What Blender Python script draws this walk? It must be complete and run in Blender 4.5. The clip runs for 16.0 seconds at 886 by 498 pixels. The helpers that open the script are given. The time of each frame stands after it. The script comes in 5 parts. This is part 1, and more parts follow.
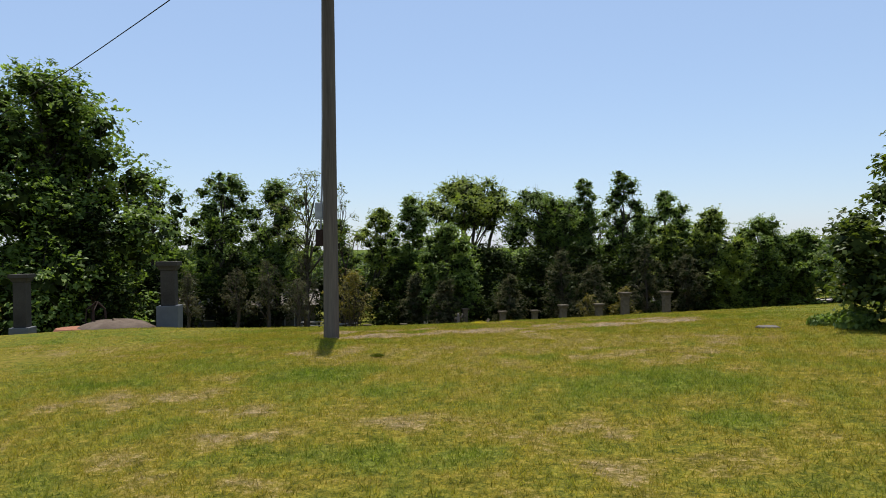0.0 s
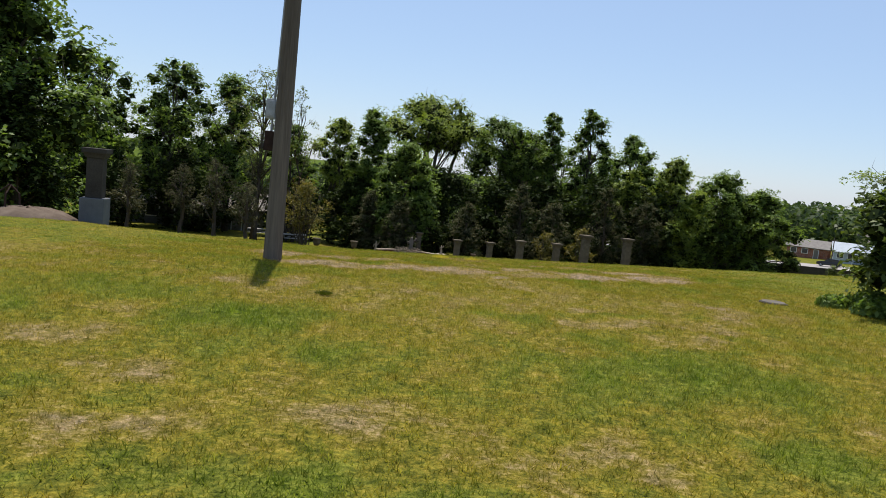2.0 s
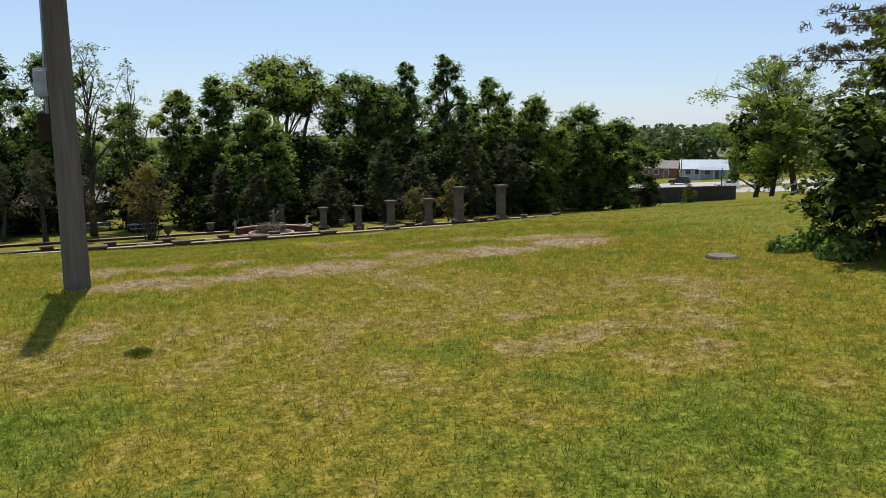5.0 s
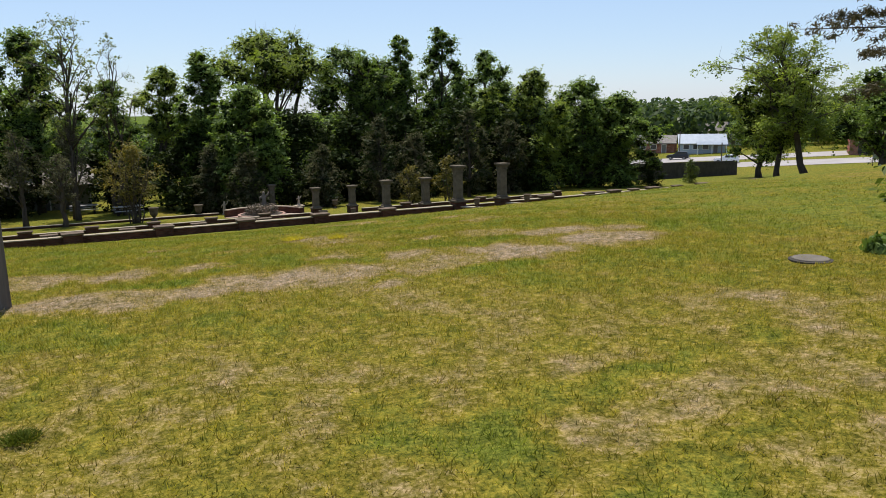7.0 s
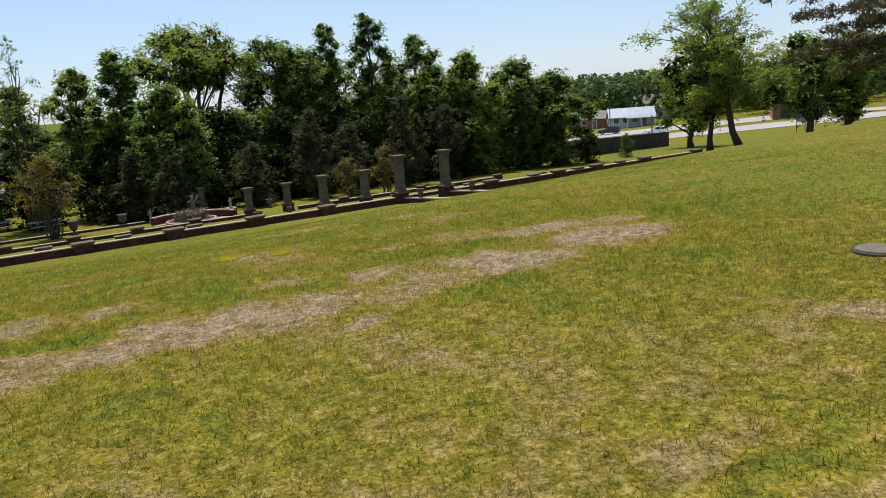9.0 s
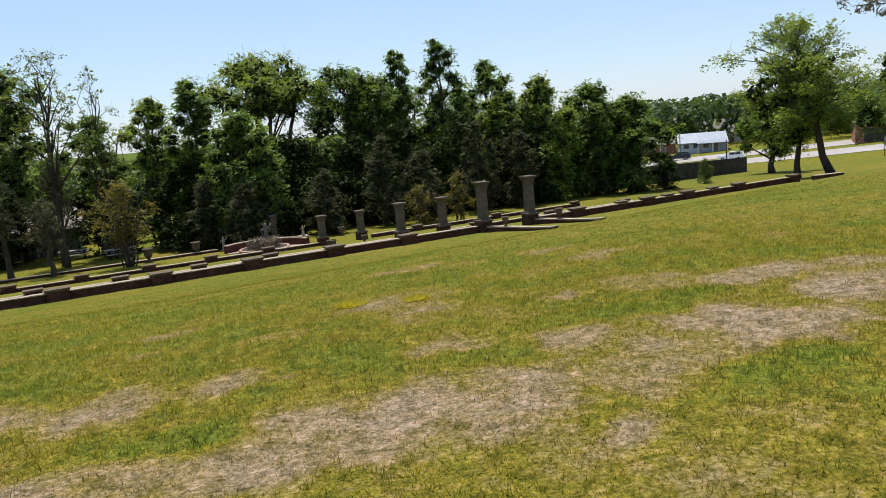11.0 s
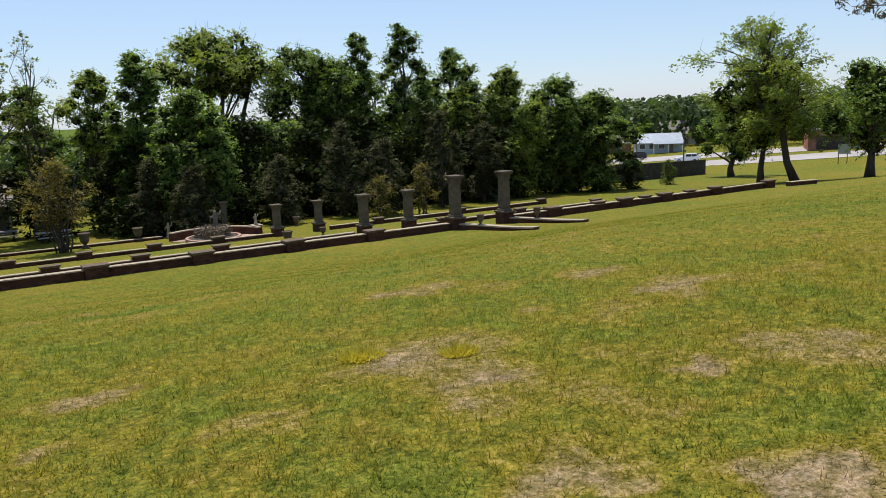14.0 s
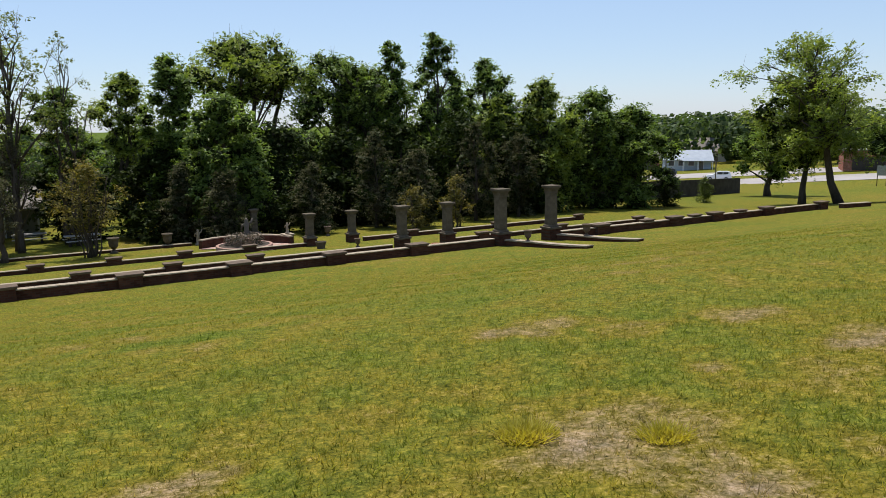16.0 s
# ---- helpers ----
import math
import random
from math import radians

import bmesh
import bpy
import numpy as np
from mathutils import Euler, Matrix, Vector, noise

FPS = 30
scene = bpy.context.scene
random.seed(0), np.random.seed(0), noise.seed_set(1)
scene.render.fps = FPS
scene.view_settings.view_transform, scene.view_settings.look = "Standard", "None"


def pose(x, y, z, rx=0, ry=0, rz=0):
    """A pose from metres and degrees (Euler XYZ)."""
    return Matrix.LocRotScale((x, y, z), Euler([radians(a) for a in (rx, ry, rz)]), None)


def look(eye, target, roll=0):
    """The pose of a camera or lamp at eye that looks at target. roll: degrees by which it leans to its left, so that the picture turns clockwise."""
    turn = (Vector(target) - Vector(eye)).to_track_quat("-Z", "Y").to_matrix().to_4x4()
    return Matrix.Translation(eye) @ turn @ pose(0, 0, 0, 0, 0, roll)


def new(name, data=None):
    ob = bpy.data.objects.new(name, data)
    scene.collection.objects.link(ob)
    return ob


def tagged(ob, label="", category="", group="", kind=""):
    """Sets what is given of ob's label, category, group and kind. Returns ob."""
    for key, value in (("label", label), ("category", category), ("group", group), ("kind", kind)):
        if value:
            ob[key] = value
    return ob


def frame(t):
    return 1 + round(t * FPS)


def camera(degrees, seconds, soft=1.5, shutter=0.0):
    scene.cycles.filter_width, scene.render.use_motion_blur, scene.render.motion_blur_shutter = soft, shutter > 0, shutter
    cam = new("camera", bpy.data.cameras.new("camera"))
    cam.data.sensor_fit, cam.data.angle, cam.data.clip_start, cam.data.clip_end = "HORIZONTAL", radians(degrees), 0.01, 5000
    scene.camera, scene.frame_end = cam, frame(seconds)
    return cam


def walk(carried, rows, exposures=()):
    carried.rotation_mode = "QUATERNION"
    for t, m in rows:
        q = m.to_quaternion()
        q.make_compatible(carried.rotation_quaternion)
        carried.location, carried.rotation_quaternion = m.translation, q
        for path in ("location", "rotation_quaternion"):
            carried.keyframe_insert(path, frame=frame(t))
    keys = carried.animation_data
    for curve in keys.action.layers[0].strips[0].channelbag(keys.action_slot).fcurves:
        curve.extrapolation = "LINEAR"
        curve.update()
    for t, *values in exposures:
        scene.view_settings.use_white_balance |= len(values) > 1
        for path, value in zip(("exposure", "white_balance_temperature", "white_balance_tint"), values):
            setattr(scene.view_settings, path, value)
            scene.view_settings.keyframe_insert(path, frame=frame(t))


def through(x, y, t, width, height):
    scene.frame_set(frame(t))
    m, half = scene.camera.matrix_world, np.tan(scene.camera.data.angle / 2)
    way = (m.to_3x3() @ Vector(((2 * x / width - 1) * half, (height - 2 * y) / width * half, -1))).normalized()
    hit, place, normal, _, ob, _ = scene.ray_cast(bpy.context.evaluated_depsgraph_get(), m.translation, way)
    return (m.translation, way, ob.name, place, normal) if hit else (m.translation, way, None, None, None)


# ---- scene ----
cam = camera(61.0, 16.0, soft=0.7)
PATH = [
    (0, (3.212, 0.308, 1.193), (2.996, 2.297, 1.19), -3.4),
    (0.5, (3.112, 0.869, 1.163), (2.997, 2.864, 1.074), 2.2),
    (1, (2.999, 1.353, 1.184), (2.884, 3.344, 1.029), 2.2),
    (1.5, (2.825, 1.899, 1.201), (2.718, 3.889, 1.033), 2.3),
    (2, (2.754, 2.5, 1.225), (2.661, 4.487, 1.015), 3.2),
    (2.5, (2.573, 2.953, 1.273), (2.544, 4.941, 1.059), 1.2),
    (3, (2.457, 3.487, 1.305), (2.478, 5.473, 1.074), 1.0),
    (3.5, (2.385, 4.033, 1.355), (2.45, 6.017, 1.111), 1.2),
    (4, (2.367, 4.631, 1.333), (2.564, 6.603, 1.065), 0.4),
    (4.2, (2.423, 4.774, 1.34), (2.642, 6.742, 1.063), -1.3),
    (6.3, (2.684, 7.115, 1.293), (2.943, 9.059, 0.903), -3.7),
    (6.5, (2.682, 7.311, 1.3), (2.942, 9.259, 0.926), -3.7),
    (7, (2.705, 7.749, 1.273), (2.966, 9.694, 0.886), -3.7),
    (7.5, (2.716, 8.223, 1.284), (2.943, 10.17, 0.884), -4.3),
    (8, (2.663, 8.643, 1.26), (3.059, 10.557, 0.835), -4.6),
    (8.5, (2.701, 9.105, 1.221), (3.114, 11.015, 0.798), -6.9),
    (8.7, (2.679, 9.324, 1.234), (3.101, 11.23, 0.799), -6.9),
    (11, (1.773, 11.925, 1.169), (2.05, 13.875, 0.823), -7.5),
    (11.5, (1.576, 12.456, 1.144), (1.863, 14.413, 0.844), -6.7),
    (12, (1.481, 12.951, 1.161), (1.766, 14.906, 0.851), -6.8),
    (12.5, (1.478, 13.488, 1.165), (1.749, 15.443, 0.846), -5.7),
    (13, (1.333, 13.952, 1.133), (1.616, 15.902, 0.79), -5.5),
    (13.5, (1.301, 14.367, 1.117), (1.712, 16.288, 0.742), -4.8),
    (14, (1.332, 14.848, 1.112), (1.738, 16.768, 0.728), -4.9),
    (14.5, (1.151, 15.305, 1.076), (1.646, 17.21, 0.724), -4.1),
    (15, (1.052, 15.811, 1.048), (1.447, 17.748, 0.744), -0.6),
    (15.5, (0.848, 16.229, 1.078), (1.204, 18.17, 0.75), -1.3),
    (16, (0.563, 16.612, 1.093), (0.924, 18.547, 0.742), -3.6),
]
TILT = math.tan(radians(2.6))  # the path's rows are levelled by this much across the slope
PIVOT = Matrix.Translation((9.25, 0, -1))
LEVEL = PIVOT @ Matrix.Rotation(-math.atan(TILT), 4, "Y") @ PIVOT.inverted()
walk(cam, [(t, LEVEL @ look(eye, target, roll)) for t, eye, target, roll in PATH],
     exposures=[(0, 0.15), (4.2, 0.15), (6.3, 0.21), (8.7, 0.2), (11.0, 0.29), (11.8, 0.17), (13.5, 0.21), (16, 0.16)])

# ---- world, sun, exposure ----
SUN_ELEVATION, SUN_AZIMUTH = 69.0, -12.0  # degrees; azimuth from +y, clockwise
world = bpy.data.worlds.new("world")
scene.world = world
world.use_nodes = True
sky = world.node_tree.nodes.new("ShaderNodeTexSky")
sky.sky_type, sky.sun_disc = "NISHITA", False
sky.sun_elevation, sky.sun_rotation = radians(SUN_ELEVATION), radians(SUN_AZIMUTH)
sky.air_density, sky.dust_density, sky.ozone_density = 1.0, 0.25, 2.6
background = world.node_tree.nodes["Background"]
background.inputs["Strength"].default_value = 0.115
haze = world.node_tree.nodes.new("ShaderNodeMix")  # an even pale summer haze over the clear sky
haze.data_type = "RGBA"
haze.inputs["Factor"].default_value = 0.5
haze.inputs["B"].default_value = (3.7, 4.95, 7.35, 1)
world.node_tree.links.new(sky.outputs["Color"], haze.inputs["A"])
world.node_tree.links.new(next(o for o in haze.outputs if o.type == "RGBA"), background.inputs["Color"])
sun_data = bpy.data.lights.new("sun", "SUN")
sun_data.energy, sun_data.angle, sun_data.color = 5.0, radians(0.53), (1.0, 0.955, 0.88)
sun = new("sun", sun_data)
_az, _el = radians(SUN_AZIMUTH), radians(SUN_ELEVATION)
sun.matrix_world = look((60 * math.sin(_az) * math.cos(_el), 60 * math.cos(_az) * math.cos(_el), 60 * math.sin(_el)), (0, 0, 0))


# ---- materials ----
class Nodes:
    """A short way to write node trees."""

    def __init__(self, name, rough=0.8, metal=0.0, spec=0.3):
        self.m = bpy.data.materials.new(name)
        self.m.use_nodes = True
        self.t = self.m.node_tree
        self.b = self.t.nodes["Principled BSDF"]
        self.b.inputs["Roughness"].default_value = rough
        self.b.inputs["Metallic"].default_value = metal
        self.b.inputs["Specular IOR Level"].default_value = spec
        self.co = self.t.nodes.new("ShaderNodeTexCoord").outputs["Object"]

    def geo(self):
        return self.t.nodes.new("ShaderNodeNewGeometry")

    def link(self, a, b):
        self.t.links.new(a, b)

    def noise(self, scale, detail=4.0, rough=0.6, stretch=(1, 1, 1), co=None):
        mp = self.t.nodes.new("ShaderNodeMapping")
        mp.inputs["Scale"].default_value = stretch
        self.link(co or self.co, mp.inputs["Vector"])
        n = self.t.nodes.new("ShaderNodeTexNoise")
        n.inputs["Scale"].default_value, n.inputs["Detail"].default_value, n.inputs["Roughness"].default_value = scale, detail, rough
        self.link(mp.outputs["Vector"], n.inputs["Vector"])
        return n.outputs["Fac"]

    def ramp(self, fac, *stops):
        r = self.t.nodes.new("ShaderNodeValToRGB")
        while len(r.color_ramp.elements) < len(stops):
            r.color_ramp.elements.new(0.5)
        for e, (at, col) in zip(r.color_ramp.elements, stops):
            e.position, e.color = at, (*col, 1) if len(col) == 3 else col
        self.link(fac, r.inputs["Fac"])
        return r.outputs["Color"]

    def mix(self, fac, a, b, how="MIX"):
        n = self.t.nodes.new("ShaderNodeMix")
        n.data_type, n.blend_type = "RGBA", how
        for sock, v in ((n.inputs["Factor"], fac), (n.inputs["A"], a), (n.inputs["B"], b)):
            if hasattr(v, "is_linked"):
                self.link(v, sock)
            elif isinstance(v, tuple):
                sock.default_value = (*v, 1)
            else:
                sock.default_value = v
        return next(o for o in n.outputs if o.type == "RGBA")

    def sums(self, op, a, b):
        n = self.t.nodes.new("ShaderNodeMath")
        n.operation = op
        for sock, v in zip(n.inputs, (a, b)):
            if hasattr(v, "is_linked"):
                self.link(v, sock)
            else:
                sock.default_value = v
        return n.outputs[0]

    def colour(self, c):
        if isinstance(c, tuple):
            self.b.inputs["Base Color"].default_value = (*c, 1)
        else:
            self.link(c, self.b.inputs["Base Color"])
        return self

    def bump(self, fac, strength=0.4, distance=0.02):
        n = self.t.nodes.new("ShaderNodeBump")
        n.inputs["Strength"].default_value, n.inputs["Distance"].default_value = strength, distance
        self.link(fac, n.inputs["Height"])
        self.link(n.outputs["Normal"], self.b.inputs["Normal"])
        return self


def two_tone(name, dark, light, scale=6.0, fine=60.0, rough=0.85, bump=0.3, distance=0.01, stretch=(1, 1, 1), metal=0.0, spec=0.12):
    """A surface that varies broadly and finely between two colours."""
    n = Nodes(name, rough, metal, spec)
    broad = n.ramp(n.noise(scale, 5, 0.6, stretch), (0.3, dark), (0.7, light))
    grain = n.noise(fine, 3, 0.6, stretch)
    n.colour(n.mix(0.35, broad, n.ramp(grain, (0.25, tuple(c * 0.55 for c in dark)), (0.75, light)), "MIX"))
    return n.bump(grain, bump, distance).m


def leaf_material(name, dark, light, through, spread=0.42, spec=0.14):
    """Leaves: each one a little different, and light shows through them."""
    n = Nodes(name, 0.45, 0.0, spec)
    g = n.geo()
    each = n.ramp(g.outputs["Random Per Island"], (0.0, dark), (1.0, light))
    broad = n.ramp(n.noise(0.6, 4), (0.32, (0.5, 0.55, 0.5)), (0.68, (1.25, 1.2, 1.05)))
    col = n.mix(1.0, each, broad, "MULTIPLY")
    n.colour(col)
    tr = n.t.nodes.new("ShaderNodeBsdfTranslucent")
    n.link(n.mix(1.0, col, through, "MULTIPLY"), tr.inputs["Color"])
    ms = n.t.nodes.new("ShaderNodeMixShader")
    ms.inputs[0].default_value = spread
    out = n.t.nodes["Material Output"]
    n.link(n.b.outputs[0], ms.inputs[1])
    n.link(tr.outputs[0], ms.inputs[2])
    n.link(ms.outputs[0], out.inputs["Surface"])
    return n.m


def lawn_material(name, soil):
    """Mown lawn: lush, plain, yellow and straw-dry grass by the attribute dry, with fine grain. soil: how dark the gaps are."""
    n = Nodes(name, 0.95, 0.0, 0.05)
    at = n.t.nodes.new("ShaderNodeAttribute")
    at.attribute_name = "dry"
    geo = n.geo()
    fine = n.noise(2.3, 6, 0.72, co=geo.outputs["Position"])
    grain = n.noise(34.0, 4, 0.75, co=geo.outputs["Position"])
    mid = n.noise(0.55, 5, 0.65, co=geo.outputs["Position"])
    thatch = n.noise(9.0, 5, 0.75, co=geo.outputs["Position"])
    d = n.sums("ADD", at.outputs["Fac"], n.sums("MULTIPLY", n.sums("SUBTRACT", fine, 0.5), 0.6))
    d = n.sums("ADD", d, n.sums("MULTIPLY", n.sums("SUBTRACT", thatch, 0.5), 0.7))
    d = n.sums("ADD", d, n.sums("MULTIPLY", n.sums("SUBTRACT", mid, 0.5), 0.35))
    d = n.sums("ADD", d, n.sums("MULTIPLY", n.sums("SUBTRACT", grain, 0.5), 0.45))
    col = n.ramp(d, (0.04, (0.102, 0.146, 0.015)), (0.28, (0.166, 0.181, 0.028)), (0.5, (0.226, 0.184, 0.025)), (0.74, (0.288, 0.212, 0.112)), (0.95, (0.335, 0.25, 0.185)))
    clumps = n.noise(8.5, 6, 0.75, co=geo.outputs["Position"])
    col = n.mix(1.0, col, n.ramp(clumps, (0.34, (0.55, 0.6, 0.52)), (0.66, (1.38, 1.33, 1.28))), "MULTIPLY")
    if soil:
        col = n.mix(1.0, col, n.ramp(n.sums("MULTIPLY", n.sums("ADD", grain, thatch), 0.5), (0.36, (0.26, 0.26, 0.23)), (0.6, (1.03, 1.03, 1.03))), "MULTIPLY")
        n.bump(grain, 0.8, 0.03)
    else:
        each = n.ramp(geo.outputs["Random Per Island"], (0.0, (0.66, 0.69, 0.62)), (1.0, (1.75, 1.7, 1.64)))
        col = n.mix(1.0, col, each, "MULTIPLY")
        tr = n.t.nodes.new("ShaderNodeBsdfTranslucent")
        n.link(n.mix(1.0, col, (1.25, 1.25, 0.9), "MULTIPLY"), tr.inputs["Color"])
        ms = n.t.nodes.new("ShaderNodeMixShader")
        ms.inputs[0].default_value = 0.5
        n.link(n.b.outputs[0], ms.inputs[1])
        n.link(tr.outputs[0], ms.inputs[2])
        n.link(ms.outputs[0], n.t.nodes["Material Output"].inputs["Surface"])
    n.colour(col)
    return n.m


M_LAWN = lawn_material("lawn", True)
M_BLADE = lawn_material("grass_blade", False)
M_STONE = two_tone("cast_stone", (0.058, 0.047, 0.035), (0.165, 0.136, 0.1), 3.5, 40, 0.95, 0.5, spec=0.04)
M_CAP = two_tone("brown_cap_stone", (0.085, 0.06, 0.044), (0.19, 0.145, 0.11), 3, 40, 0.95, 0.4, spec=0.05)
M_COPING = two_tone("coping_stone", (0.23, 0.182, 0.13), (0.45, 0.37, 0.275), 3, 45, 0.9, 0.4)
M_PALE = two_tone("pale_concrete", (0.27, 0.25, 0.23), (0.44, 0.42, 0.385), 4, 50, 0.9, 0.3)
M_POLE = two_tone("weathered_pole", (0.065, 0.053, 0.043), (0.2, 0.165, 0.13), 3, 30, 0.9, 0.6, 0.01, (1, 1, 0.06))
M_BARK = two_tone("bark", (0.035, 0.028, 0.022), (0.12, 0.098, 0.078), 5, 25, 0.95, 0.8, 0.03, (1, 1, 0.25))
M_METAL = two_tone("galvanised_box", (0.24, 0.25, 0.26), (0.42, 0.43, 0.44), 6, 60, 0.5, 0.1, 0.004, metal=0.6)
M_RUST = two_tone("rusty_iron", (0.025, 0.017, 0.014), (0.07, 0.042, 0.032), 8, 60, 0.85, 0.3, 0.004, metal=0.3)
M_BLOCK = two_tone("painted_block", (0.10, 0.103, 0.106), (0.165, 0.168, 0.172), 2, 40, 0.9, 0.3)
M_DARKWALL = two_tone("stained_concrete", (0.034, 0.029, 0.024), (0.08, 0.07, 0.06), 1.2, 25, 0.92, 0.3)
M_ROAD = two_tone("concrete_road", (0.29, 0.262, 0.245), (0.4, 0.362, 0.342), 0.2, 8, 0.9, 0.2)
M_SIDING = two_tone("blue_grey_siding", (0.36, 0.41, 0.48), (0.45, 0.51, 0.58), 0.8, 20, 0.7, 0.2, 0.01, (0.1, 0.1, 6))
M_WHITE = two_tone("white_paint", (0.68, 0.69, 0.70), (0.82, 0.82, 0.82), 2, 30, 0.6, 0.1)
M_METALROOF = two_tone("pale_metal_roof", (0.28, 0.31, 0.345), (0.39, 0.42, 0.46), 1, 20, 0.4, 0.1, 0.005, metal=0.3)
M_SHINGLE = two_tone("grey_shingle", (0.16, 0.14, 0.125), (0.28, 0.255, 0.23), 1.5, 18, 0.9, 0.4)
M_GLASS = Nodes("dark_window_glass", 0.08, 0.0, 0.6).colour((0.03, 0.035, 0.045)).m
M_LID = two_tone("grey_lid_concrete", (0.11, 0.095, 0.078), (0.19, 0.163, 0.135), 6, 50, 0.9, 0.3)
M_TYRE = two_tone("tyre_rubber", (0.015, 0.015, 0.016), (0.03, 0.03, 0.03), 5, 40, 0.9, 0.1)
M_CAR = Nodes("white_car_paint", 0.25, 0.0, 0.5).colour((0.75, 0.76, 0.77)).m
M_FLOWERPOT = two_tone("terracotta", (0.25, 0.10, 0.055), (0.38, 0.17, 0.10), 6, 50, 0.85, 0.2)


def brick_material(name, one, two, mortar, scale=1.0):
    n = Nodes(name, 0.95, 0.0, 0.05)
    mp = n.t.nodes.new("ShaderNodeMapping")
    mp.inputs["Rotation"].default_value = (radians(90), 0, 0)
    n.link(n.co, mp.inputs["Vector"])
    br = n.t.nodes.new("ShaderNodeTexBrick")
    for key, v in (("Color1", one), ("Color2", two), ("Mortar", mortar)):
        br.inputs[key].default_value = (*v, 1)
    br.inputs["Scale"].default_value = scale
    br.inputs["Brick Width"].default_value, br.inputs["Row Height"].default_value, br.inputs["Mortar Size"].default_value = 0.215, 0.075, 0.008
    n.link(mp.outputs["Vector"], br.inputs["Vector"])
    n.colour(n.mix(1.0, br.outputs["Color"], n.ramp(n.noise(1.6, 5), (0.3, (0.6, 0.6, 0.6)), (0.7, (1.2, 1.15, 1.1))), "MULTIPLY"))
    return n.bump(br.outputs["Fac"], -0.4, 0.006).m


M_BRICK = brick_material("old_brick", (0.06, 0.024, 0.016), (0.105, 0.046, 0.03), (0.07, 0.05, 0.04))
M_REDBRICK = brick_material("red_brick", (0.27, 0.085, 0.05), (0.33, 0.12, 0.075), (0.3, 0.27, 0.24))
M_PATHBRICK = brick_material("pink_brick", (0.34, 0.2, 0.16), (0.42, 0.27, 0.22), (0.36, 0.33, 0.3))

LEAF = leaf_material("leaf_green", (0.09, 0.138, 0.036), (0.235, 0.315, 0.09), (1.3, 1.42, 0.55))
LEAF_FRESH = leaf_material("leaf_fresh", (0.15, 0.2, 0.042), (0.31, 0.36, 0.095), (1.3, 1.4, 0.55))
# near-black leaves: the wood's shade is put into their colour
LEAF_SHADE = leaf_material("leaf_shade", (0.010, 0.018, 0.006), (0.045, 0.062, 0.018), (1.2, 1.3, 0.6), 0.2, 0.02)
LEAF_SPARSE = leaf_material("leaf_budding", (0.12, 0.15, 0.04), (0.24, 0.26, 0.08), (1.2, 1.3, 0.6))
LEAF_MYRTLE = leaf_material("leaf_bronze", (0.09, 0.09, 0.028), (0.26, 0.22, 0.07), (1.3, 1.2, 0.5))
LEAF_CEDAR = leaf_material("cedar_needles", (0.055, 0.062, 0.036), (0.17, 0.16, 0.1), (1.0, 1.0, 0.8), 0.3, 0.02)
LEAF_PINE = leaf_material("pine_needles", (0.05, 0.05, 0.022), (0.15, 0.115, 0.065), (1.0, 1.0, 0.7), 0.25)
LEAF_BUSH = leaf_material("bush_leaves", (0.045, 0.068, 0.015), (0.165, 0.205, 0.055), (1.2, 1.3, 0.5), 0.35)
LEAF_FAR = leaf_material("far_leaves", (0.04, 0.066, 0.025), (0.095, 0.13, 0.05), (1.2, 1.3, 0.7), 0.4)


# ---- building helpers ----
def thing(name, place, label, category, group="", turn=0.0, kind=""):
    ob = new(name)
    ob.empty_display_size = 0.2
    ob.matrix_world = pose(*place, 0, 0, turn)
    return tagged(ob, label, category, group, kind)


def mesh_of(bm, name, material, smooth=False):
    me = bpy.data.meshes.new(name)
    bm.to_mesh(me)
    bm.free()
    if smooth:
        me.shade_smooth()
    me.materials.append(material)
    return me


def part(name, bm, material, parent, label="", smooth=False):
    ob = new(name, mesh_of(bm, name, material, smooth))
    ob.parent = parent
    return tagged(ob, label)


def box(bm, cx, cy, cz, sx, sy, sz, bevel=0.0, taper=1.0, turn=0.0):
    """A box by its centre and sizes; taper scales its top."""
    r = bmesh.ops.create_cube(bm, size=1.0)
    vs = r["verts"]
    for v in vs:
        k = taper if v.co.z > 0 else 1.0
        v.co = Vector((v.co.x * sx * k, v.co.y * sy * k, v.co.z * sz))
    if bevel:
        es = list({e for v in vs for e in v.link_edges})
        res = bmesh.ops.bevel(bm, geom=es, offset=bevel, segments=2, affect="EDGES", profile=0.6)
        vs = list({v for v in res["verts"]} | {v for v in vs if v.is_valid})
    m = pose(cx, cy, cz, 0, 0, turn)
    bmesh.ops.transform(bm, matrix=m, verts=vs)
    return bm


def lathe(bm, profile, steps=20, cx=0.0, cy=0.0):
    """A turned body from (radius, height) rows."""
    rings = []
    for r, z in profile:
        rings.append([bm.verts.new((cx + r * math.cos(2 * math.pi * i / steps), cy + r * math.sin(2 * math.pi * i / steps), z)) for i in range(steps)])
    for p, q in zip(rings, rings[1:]):
        for i in range(steps):
            bm.faces.new((p[i], p[(i + 1) % steps], q[(i + 1) % steps], q[i]))
    bm.faces.new(rings[0][::-1])
    bm.faces.new(rings[-1])
    return bm


